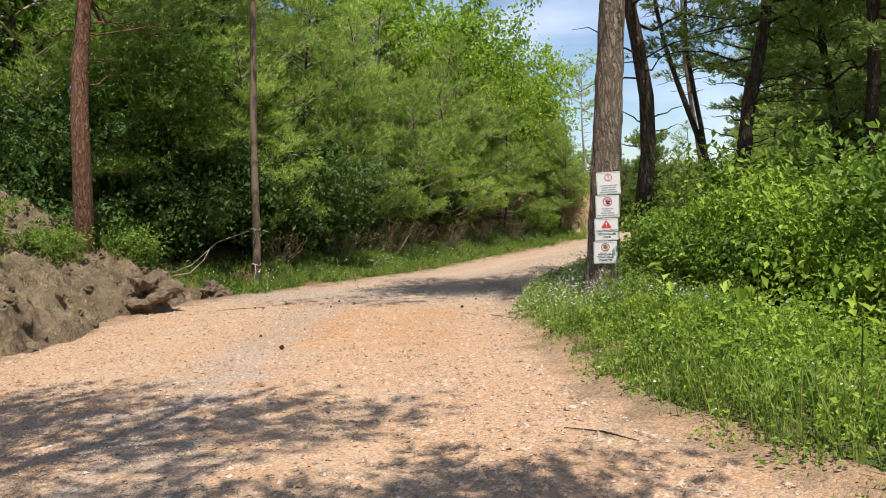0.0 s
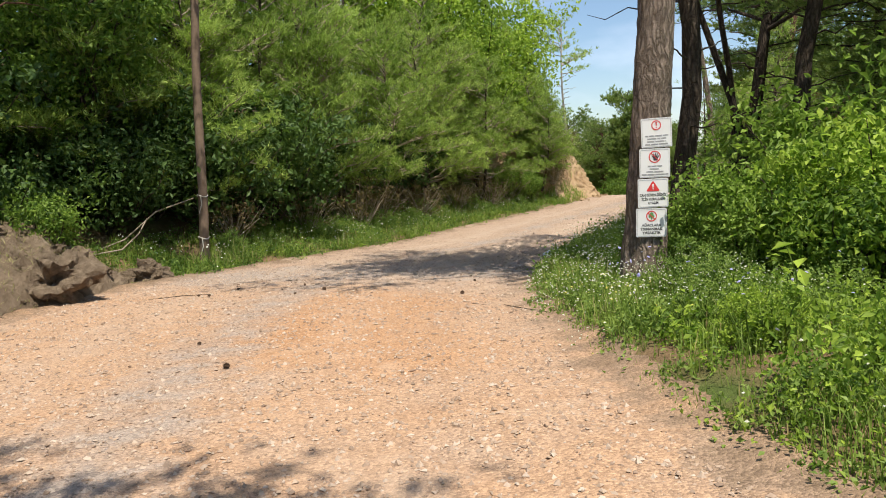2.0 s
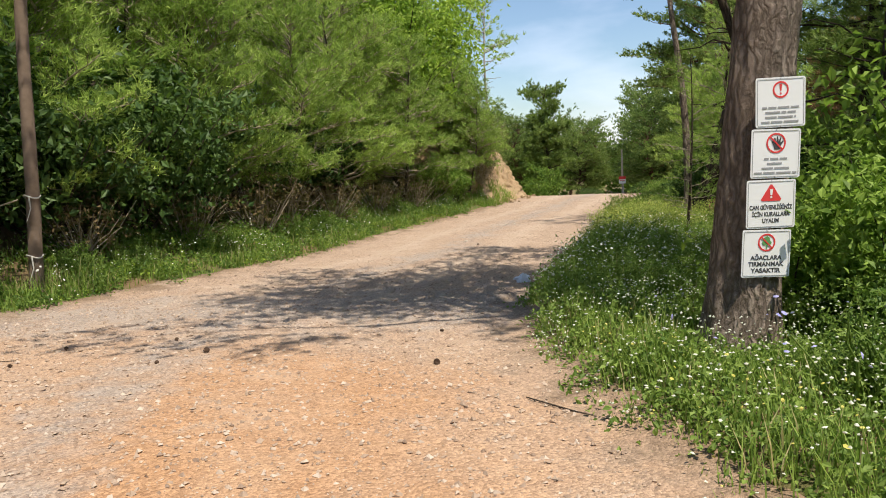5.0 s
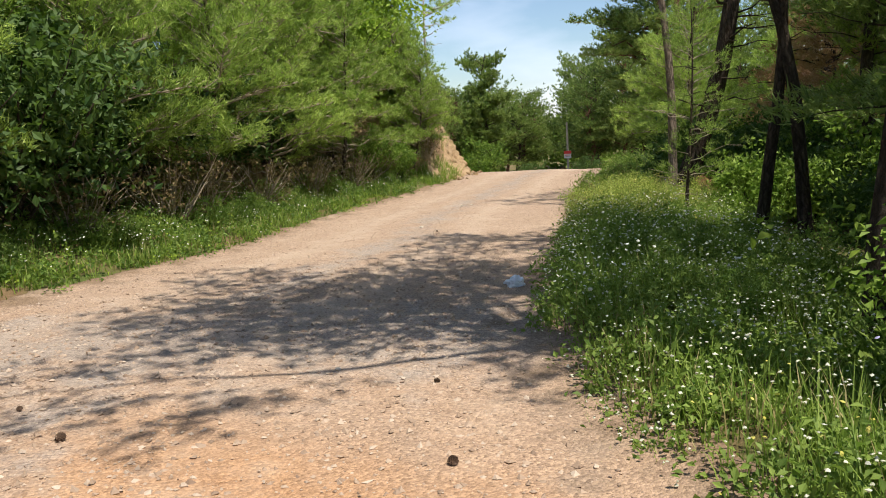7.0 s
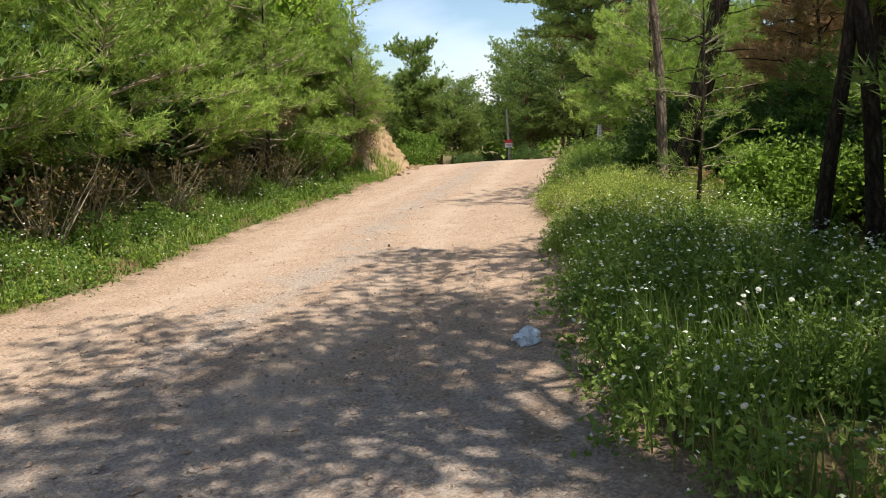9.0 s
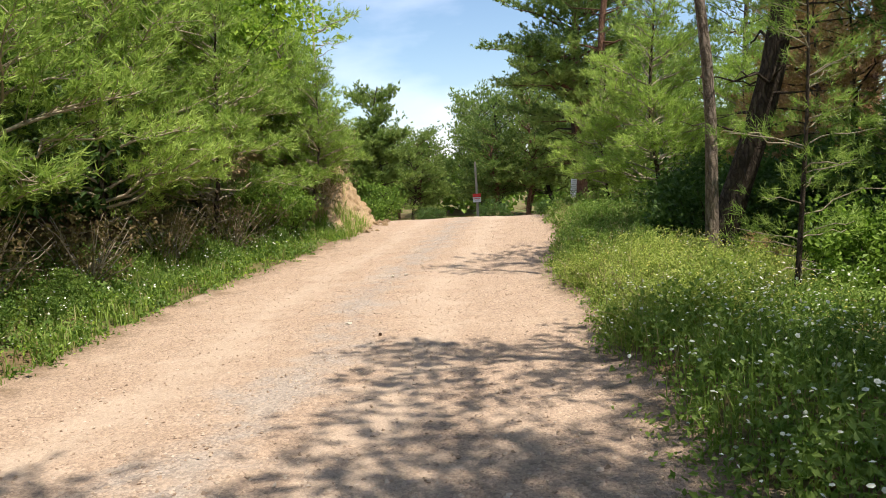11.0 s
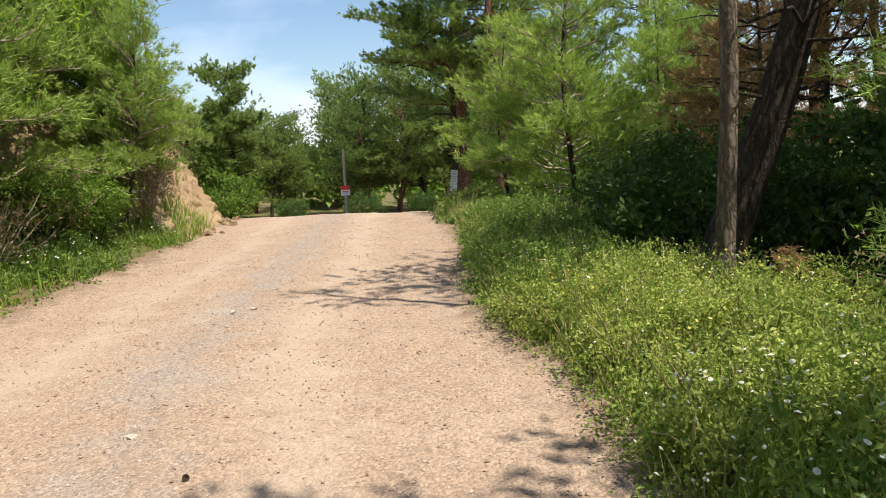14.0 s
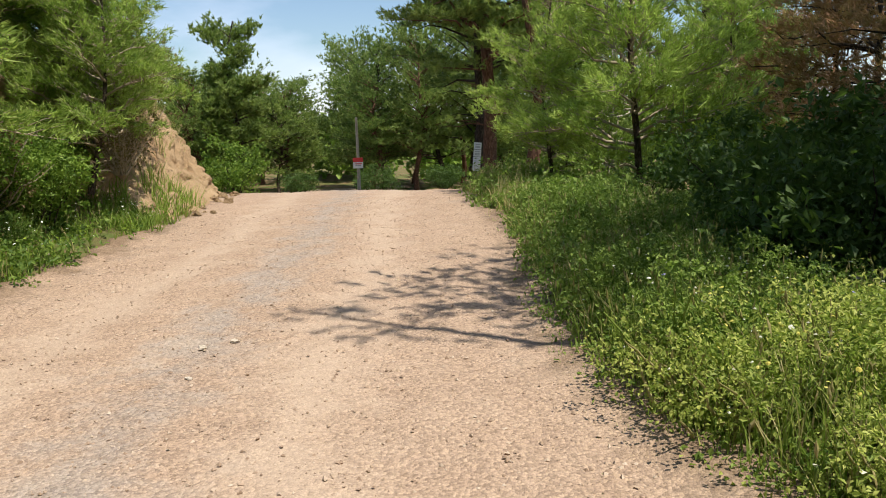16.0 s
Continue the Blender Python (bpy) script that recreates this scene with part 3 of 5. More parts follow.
YOUNG = [pine("young_pine", 6.5, 0.07, 0.7, 2.1, 2, 13, 0.2, NEEDLE_YOUNG, BARK_DARK, 7, 0.0105, (0.02, 0), 0.55, 0.4, 0.55, TWIG, 1, 0.12, step=0.3, fuzz=0.06),
         pine("young_pine", 5.6, 0.06, 0.5, 2.0, 2, 14, 0.2, NEEDLE_YOUNG, BARK_DARK, 7, 0.0105, (0.04, 0.02), 0.5, 0.3, 0.55, TWIG, 1, 0.12, step=0.3, fuzz=0.06),
         pine("young_pine", 7.4, 0.08, 1.1, 2.4, 2, 11, 0.21, NEEDLE_YOUNG, BARK_DARK, 7, 0.011, (-0.03, 0.03), 0.55, 0.6, 0.55, TWIG, 1, 0.15, step=0.3, fuzz=0.06)]
MATURE = [pine("pine_tree", 11, 0.15, 4.2, 2.8, 2, 9, 0.18, NEEDLE_OLD, BARK_DARK, 7, 0.013, (0.02, 0), 0.45, 2.2, 0.4, sway=0.15, step=0.34, fuzz=0.08, limb=0.009),
          pine("pine_tree", 12.5, 0.19, 5.2, 3.0, 2, 8, 0.18, NEEDLE_OLD, BARK_RED, 7, 0.013, (-0.02, 0.02), 0.45, 2.5, 0.4, sway=0.15, step=0.34, fuzz=0.08, limb=0.009),
          pine("pine_tree", 9, 0.11, 3.0, 2.4, 2, 9, 0.18, NEEDLE_OLD, BARK_DARK, 7, 0.013, (0.03, -0.02), 0.45, 1.5, 0.45, sway=0.12, step=0.34, fuzz=0.08, limb=0.009)]
MATURE.append(pine("pine_tree", 10, 0.085, 6.2, 1.6, 2, 10, 0.18, NEEDLE_OLD, BARK_DARK, 7, 0.013, (0.01, 0), 0.4, 3.5, 0.4, sway=0.1, step=0.36, fuzz=0.08, limb=0.009))
LOW = [pine("pine_tree", 8.5, 0.11, 1.7, 2.5, 3, 9, 0.18, NEEDLE_OLD, BARK_DARK, 7, 0.012, (0.02, 0.01), 0.35, 0.9, 0.5, sway=0.12, step=0.4, fuzz=0.06, limb=0.009)]
FAR = [pine("pine_tree", 8, 0.14, 1.4, 2.8, 3, 5, 0.28, NEEDLE_OLD, BARK_DARK, 6, 0.03, (0.02, 0), 0.6, 0.8, 0.25, sway=0.3, step=0.4, fuzz=0.16),
       pine("pine_tree", 8.5, 0.15, 2.2, 2.7, 3, 5, 0.28, NEEDLE_OLD, BARK_RED, 6, 0.03, (-0.03, 0), 0.6, 1.5, 0.25, sway=0.3, step=0.4, fuzz=0.16)]
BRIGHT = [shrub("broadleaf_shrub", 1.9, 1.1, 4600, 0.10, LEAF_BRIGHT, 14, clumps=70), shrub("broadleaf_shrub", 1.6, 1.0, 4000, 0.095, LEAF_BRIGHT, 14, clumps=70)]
MID = [shrub("broadleaf_shrub", 2.2, 1.3, 4800, 0.105, LEAF_MID, 10), shrub("broadleaf_shrub", 1.7, 1.2, 4200, 0.1, LEAF_MID, 10)]
# shrubs whose leaf colour carries the shade under the trees
DARK = [shrub("evergreen_shrub", 2.2, 1.4, 5000, 0.11, LEAF_SHADED, 10), shrub("evergreen_shrub", 1.5, 1.2, 4200, 0.1, LEAF_SHADED, 10)]
DRY = [shrub("dry_thicket", 1.6, 1.1, 1500, 0.08, LEAF_DRY, 34, TWIG), shrub("dry_thicket", 1.3, 1.0, 1300, 0.08, LEAF_DRY, 34, TWIG)]
BROAD = [shrub("broadleaf_tree", 5.5, 1.9, 11500, 0.14, LEAF_BRIGHT, 18, BARK_DARK, trunk=1.0, clumps=110), shrub("broadleaf_tree", 6.5, 2.3, 12500, 0.15, LEAF_MID, 20, BARK_DARK, trunk=1.4, clumps=120)]


def plant_left():
    """The wooded bank along the outer side of the bend."""
    lab_y, lab_s = "feathery young pine with pale green needles on the bank", "dense leafy shrub under the pines on the bank"
    # young pines lean out over the verge: distance from the road edge, distance along
    for y, off, kind, s, turn in ((18.3, 4.2, 0, 1.0, 10), (19.6, 2.6, 1, 0.95, 200), (20.8, 4.6, 2, 1.05, 80), (22.2, 2.3, 0, 0.9, 150),
                                  (23.2, 4.2, 1, 1.2, 300), (24.6, 2.2, 1, 0.95, 40), (25.6, 4.0, 0, 1.05, 250), (26.8, 2.1, 0, 0.85, 120),
                                  (28.2, 3.2, 2, 0.9, 20), (29.4, 2.2, 1, 0.85, 330), (30.8, 3.0, 0, 0.85, 190), (21.6, 6.5, 2, 1.2, 33),
                                  (25.0, 6.6, 2, 1.1, 210), (28.5, 5.6, 2, 1.0, 77), (18.0, 6.8, 2, 1.2, 133), (31.5, 5.4, 2, 0.85, 60)):
        put(YOUNG[kind], float(left_edge(y)) - off, y, turn, s, None, lab_y, "pine tree", "young pines on the bank", tilt=(0, 5))
    for y, off, kind, s, turn in ((20.0, 8.5, 1, 1.1, 0), (24.0, 9.0, 0, 1.1, 90), (28.0, 8.0, 1, 0.95, 180), (17.0, 10, 1, 1.1, 45)):
        put(BROAD[1], float(left_edge(y)) - off, y, turn, s, None, "tall broadleaf tree with green leaves on the hillside", "tree", "hillside broadleaf trees")
    for x, y, s, turn in ((-6.3, 18.2, 0.85, 310),):
        put(BROAD[1], x, y, turn, s, None, "dense broadleaf tree shading the bank behind the pole", "tree", "shade trees on the bank")
    for x, y, s, turn in ((2.3, 31.6, 1.15, 20), (0.0, 30.8, 1.2, 140), (1.6, 34.0, 1.6, 60), (3.9, 35.0, 1.35, 250), (-2.6, 31.0, 1.6, 300)):
        put(BROAD[0], x, y, turn, s, None, "light green broadleaf tree among the pines on the bank", "tree", "light green trees")
    for y, off, s, turn in ((19.0, 1.9, 0.8, 0), (21.0, 2.0, 0.8, 100), (22.8, 1.8, 0.85, 220), (24.0, 1.9, 0.75, 310), (25.8, 1.8, 0.85, 45), (27.4, 1.7, 0.8, 190), (29.0, 1.7, 0.8, 75), (30.4, 1.8, 0.75, 270)):
        put(DRY[int(y) % 2], float(left_edge(y)) - off, y, turn, s, None, "brown dry twiggy thicket below the pines", "shrub", "dry thickets")
    # dark leaf colour stands in for the deep shade around the pole
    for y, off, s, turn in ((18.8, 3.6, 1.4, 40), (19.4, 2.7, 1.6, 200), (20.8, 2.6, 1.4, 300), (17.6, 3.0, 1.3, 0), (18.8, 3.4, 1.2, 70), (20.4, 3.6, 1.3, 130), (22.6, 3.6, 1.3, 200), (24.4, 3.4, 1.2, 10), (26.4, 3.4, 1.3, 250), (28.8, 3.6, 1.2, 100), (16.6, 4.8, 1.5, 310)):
        put(DARK[int(y) % 2], float(left_edge(y)) - off, y, turn, s, None, "shrub below the pines, their shade put into its dark leaf colour", "shrub", "shaded shrubs")
    # between y 13.8 and 17 the leaf colour is darkened to imitate shade
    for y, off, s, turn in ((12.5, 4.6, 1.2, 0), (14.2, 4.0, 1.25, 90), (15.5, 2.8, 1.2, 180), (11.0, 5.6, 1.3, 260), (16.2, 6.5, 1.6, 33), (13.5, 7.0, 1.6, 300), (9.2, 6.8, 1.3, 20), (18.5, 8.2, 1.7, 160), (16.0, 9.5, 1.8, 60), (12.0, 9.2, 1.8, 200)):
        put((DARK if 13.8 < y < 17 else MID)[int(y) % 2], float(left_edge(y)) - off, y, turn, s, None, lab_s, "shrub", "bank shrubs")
    for x, y, s, turn, up in ((-6.7, 13.2, 0.6, 40, 0.6), (-7.8, 12.6, 0.8, 150, 0.8), (-6.1, 15.0, 0.7, 10, 0.3)):
        put(MID[1], x, y, turn, s, None, "leafy shrub growing at the top of the earth heap", "shrub", "shrubs above the heap", lift=up)
    for x, y, kind, s, turn in ((-5.6, 21.5, 0, 1.0, 10), (-11.8, 17.6, 0, 1.0, 70), (-6.3, 19.8, 2, 1.0, 20), (-9.5, 22.5, 0, 1.0, 200), (-5.6, 25.5, 1, 1.0, 100), (-10.5, 27, 1, 1.1, 0), (-5, 31, 0, 1.0, 50), (-13, 22, 1, 1.0, 120), (-14, 13, 0, 1.0, 10), (-9.5, 9, 2, 1.1, 300)):
        put(MATURE[kind], x, y, turn, s, None, "tall pine with a straight furrowed trunk on the hillside", "pine tree", "tall pines on the hillside")


def plant_right():
    """The wood on the inner side of the bend."""
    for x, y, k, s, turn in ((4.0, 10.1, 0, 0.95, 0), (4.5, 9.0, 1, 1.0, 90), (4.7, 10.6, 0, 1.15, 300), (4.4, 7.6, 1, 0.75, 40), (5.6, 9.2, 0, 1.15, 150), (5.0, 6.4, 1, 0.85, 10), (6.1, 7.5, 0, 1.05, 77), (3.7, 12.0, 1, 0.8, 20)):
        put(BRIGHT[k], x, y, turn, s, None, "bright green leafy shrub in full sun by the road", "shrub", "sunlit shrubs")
    for x, y, k, s, turn in ((4.2, 12.6, 0, 0.9, 0), (6.0, 11.5, 1, 1.2, 50), (7.2, 13.5, 0, 1.2, 140), (9.0, 16.0, 1, 1.3, 220), (8.6, 18.5, 0, 1.0, 310), (7.4, 19.6, 1, 0.8, 90), (8.9, 20.2, 1, 0.7, 10), (6.5, 9.5, 0, 1.3, 230), (3.15, 11.9, 1, 0.7, 20), (3.5, 10.9, 0, 0.7, 160), (3.9, 9.9, 1, 0.85, 290), (5.2, 8.2, 0, 1.1, 200), (5.0, 11.4, 0, 1.2, 120)):
        put(MID[k], x, y, turn, s, None, "leafy green shrub in the half shade under the pines", "shrub", "half shaded shrubs")
    # shade under the pines is painted here by the darker leaf colour
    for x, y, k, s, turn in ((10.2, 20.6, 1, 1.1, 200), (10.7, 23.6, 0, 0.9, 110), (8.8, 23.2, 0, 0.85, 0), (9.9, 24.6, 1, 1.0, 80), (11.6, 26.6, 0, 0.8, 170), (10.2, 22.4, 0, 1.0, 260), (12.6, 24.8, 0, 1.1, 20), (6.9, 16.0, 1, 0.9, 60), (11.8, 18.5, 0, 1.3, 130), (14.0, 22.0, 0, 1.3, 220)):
        put(DARK[k], x, y, turn, s, None, "shrub under the pines with deep shade put into its leaf colour", "shrub", "deeply shaded shrubs")
    for x, y, k, s, turn in ((12.6, 29.0, 0, 0.95, 250), (17.5, 31.0, 1, 1.0, 40), (11.3, 21.3, 0, 0.9, 100), (16.4, 30.2, 1, 0.8, 310), (13.0, 31.5, 1, 0.75, 190)):
        put(YOUNG[k], x, y, turn, s, None, "young pine with long light green needles beside the road", "pine tree", "young roadside pines")
    for x, y, k, s, turn, *over in ((6.2, 16.9, 3, 1.0, 0, -13), (5.75, 17.2, 3, 0.9, 60, -11), (6.6, 11.9, 0, 0.9, 140), (9.6, 14.2, 2, 0.9, 33), (3.05, 12.5, 0, 1.0, 70), (12.2, 20.8, 1, 1.0, 20), (10.9, 20.7, 0, 0.9, 250), (13.6, 22.6, 1, 1.0, 160), (10.4, 19.0, 2, 0.95, 160), (11.5, 12.0, 0, 1.0, 290), (9.2, 13.2, 2, 0.9, 10), (13.0, 17.5, 1, 1.1, 30), (11.8, 20.3, 2, 1.0, 80), (5.3, 13.15, 0, 0.95, 210, -5), (15.5, 25.5, 1, 0.95, 240),
                             (19.0, 26.5, 0, 1.0, 320), (18, 17, 0, 1.0, 260), (20.5, 34, 0, 1.0, 70), (17.5, 37.5, 1, 1.05, 40)):
        put(MATURE[k], x, y, turn, s, None, "tall pine with a dark furrowed trunk in the wood", "pine tree", "pines in the wood", tilt=(0, over[0] if over else 0))
    for x, y, s, turn in ((7.0, 14.2, 1.0, 0), (8.8, 13.4, 1.0, 130), (10.6, 16.2, 1.1, 240), (7.4, 10.9, 0.9, 60), (10.2, 17.6, 0.9, 190)):
        put(LOW[0], x, y, turn, s, None, "dark pine branched almost to the ground in the wood", "pine tree", "low branched pines")
    # behind the walk's start: crowns that shade the near road
    for x, y, k, s, turn in ((3.3, 0.5, 0, 0.85, 0), (-5.7, 1.7, 0, 1.15, 0), (-6.9, 5.6, 2, 0.95, 80), (4.6, -6.0, 0, 1.0, 50), (-6.5, -2.0, 0, 1.0, 150)):
        put(MATURE[k], x, y, turn, s, None, "tall roadside pine with a high open crown", "pine tree", "pines by the start", tilt=(0, -22 if x == 3.3 else 25 if x == -5.7 else 18 if x == -6.9 else 0))


def plant_far():
    """The wood beyond the crest."""
    for x, y, k, s, turn in ((11.0, 57.0, 0, 0.95, 0), (14.0, 60.0, 1, 0.85, 50), (17.5, 56.5, 0, 0.7, 120), (20.0, 60.0, 1, 0.8, 200), (22.5, 55.0, 0, 0.85, 280), (25.5, 57.0, 1, 0.9, 20), (24.5, 50.0, 0, 0.95, 100), (27.5, 51.0, 1, 1.0, 170), (20.5, 52.5, 1, 0.75, 80),
                             (9.0, 52.5, 1, 0.8, 240), (6.5, 58.0, 0, 0.9, 310), (26.0, 45.5, 0, 1.1, 60), (30.0, 46.5, 1, 1.1, 140), (15.5, 66.0, 0, 0.9, 10), (21.0, 68.0, 1, 0.9, 90), (27.0, 66.0, 0, 1.0, 180), (10.0, 67.0, 1, 0.9, 270), (33, 55, 0, 1.1, 30), (31, 40, 1, 1.1, 75), (28, 38, 0, 1.0, 200), (3.0, 47.0, 0, 0.9, 15), (1.0, 53.0, 1, 0.9, 55), (5.0, 43.0, 1, 0.7, 95), (12.5, 54.0, 1, 0.75, 66), (16.0, 58.5, 0, 0.8, 166), (18.8, 57.5, 1, 0.75, 266), (23.5, 60.0, 0, 0.9, 6), (22.0, 51.0, 1, 0.8, 106), (25.8, 54.0, 0, 0.95, 206), (29.5, 58, 1, 1.0, 306), (8.0, 62.0, 0, 0.95, 46), (18.0, 63, 1, 0.95, 146)):
        put(FAR[k], x, y, turn, s, s * (0.8 if x < 22 else 1.0), "pine beyond the crest of the road", "pine tree", "pines beyond the crest")
    put(MID[0], 13.2, 51.0, 40, 1.35, 1.2, "round dense green bush beyond the crest", "bush")
    for x, y, k, s, turn in ((19.0, 49.5, 0, 0.7, 0), (21.5, 48.0, 1, 0.8, 80), (24.0, 46.5, 0, 0.8, 160), (17.0, 53.0, 1, 0.8, 240), (26.5, 42.0, 0, 0.9, 20)):
        put(DARK[k], x, y, turn, s, None, "low undergrowth below the far pines", "shrub", "far undergrowth")


plant_left()
plant_right()
plant_far()


def far_woods():
    """Woods that close the view all round: clumps of leaves in uneven crowns."""
    centres = []
    for i in range(220):
        a = rng.uniform(0, 6.283)
        d = rng.uniform(30, 75)
        x, y = 8 + d * math.cos(a), 24 + d * math.sin(a)
        if -10 < x < 34 and 38 < y < 64:
            continue
        if left_edge(y) - 16 < x < right_edge(y) + 14:
            continue
        h = rng.uniform(7, 12) if y < 40 else rng.uniform(5.5, 7.5)
        z = float(land_z(x, y))
        n = 300
        p = unit(rng.normal(size=(n, 3))) * rng.uniform(0.4, 1, (n, 1)) * np.array([2.6, 2.6, h * 0.5]) + np.array([x, y, z + h * 0.5])
        centres.append(p)
    for i in range(64):
        x, y, h = rng.uniform(-14, 46), rng.uniform(64, 76), rng.uniform(4.6, 6.2)
        n = 330
        p = unit(rng.normal(size=(n, 3))) * rng.uniform(0.4, 1, (n, 1)) * np.array([2.4, 2.0, h * 0.5])
        centres.append(p + np.array([x, y, float(land_z(x, y)) + h * 0.5 - 0.3]))
    c = np.concatenate(centres)
    v, f = leaves(c, 0.5, 0.3, 0.8)
    tagged(new("far_woods", raw("far_woods", v, f, LEAF_MID)), "dense green woods on the hillsides around", "woods", kind="stuff")


far_woods()

# ---- the tree with the notices ----


def annulus(r0, r1, seg=40, depth=0.0015):
    a = np.linspace(0, 2 * np.pi, seg, endpoint=False)
    ring = lambda r, z: np.stack([r * np.cos(a), r * np.sin(a), np.full(seg, z)], 1)
    v = np.concatenate([ring(r0, 0), ring(r1, 0), ring(r1, depth), ring(r0, depth)])
    i = np.arange(seg)
    j = (i + 1) % seg
    f = np.concatenate([np.stack([p * seg + i, p * seg + j, q * seg + j, q * seg + i], 1) for p, q in ((0, 1), (1, 2), (2, 3), (3, 0))])
    return v, f[:, ::-1]


def outline(points, depth=0.0015):
    """A flat shape with a little thickness."""
    bm = bmesh.new()
    face = bm.faces.new([bm.verts.new((x, y, 0)) for x, y in points])
    out = bmesh.ops.extrude_face_region(bm, geom=[face])
    bmesh.ops.translate(bm, verts=[g for g in out["geom"] if isinstance(g, bmesh.types.BMVert)], vec=(0, 0, depth))
    bmesh.ops.recalc_face_normals(bm, faces=bm.faces)
    return bm


def bar(w, h, x=0.0, y=0.0, turn=0.0, depth=0.0015):
    c, s = math.cos(turn), math.sin(turn)
    return outline([(x + c * a - s * b, y + s * a + c * b) for a, b in ((-w / 2, -h / 2), (w / 2, -h / 2), (w / 2, h / 2), (-w / 2, h / 2))], depth)


def lettering(words, size, y, parent, width):
    """A line of text as a mesh, centred, fitted to a width."""
    curve = bpy.data.curves.new("lettering", "FONT")
    curve.body, curve.size, curve.align_x, curve.align_y, curve.extrude, curve.offset = words, size, "CENTER", "CENTER", 0.0008, 0.0012
    holder = new("lettering", curve)
    me = bpy.data.meshes.new_from_object(holder.evaluated_get(bpy.context.evaluated_depsgraph_get()))
    bpy.data.objects.remove(holder)
    me.materials.clear()
    me.materials.append(SIGN_BLACK)
    xs = [v.co.x for v in me.vertices]
    k = width / (max(xs) - min(xs))
    for v in me.vertices:
        v.co.x *= k
        v.co.y += y
        v.co.z += 0.004
    return hang("lettering", me, parent, words)


def plate(w, h, corner=0.014, thick=0.003):
    pts = []
    for cx, cy, a0 in ((w / 2 - corner, h / 2 - corner, 0), (-w / 2 + corner, h / 2 - corner, 90), (-w / 2 + corner, -h / 2 + corner, 180), (w / 2 - corner, -h / 2 + corner, 270)):
        pts += [(cx + corner * math.cos(radians(a0 + d)), cy + corner * math.sin(radians(a0 + d))) for d in (0, 30, 60, 90)]
    return outline(pts, thick)


def raised(ob, x=0.0, y=0.0, z=0.004):
    ob.location = (x, y, z)
    return ob


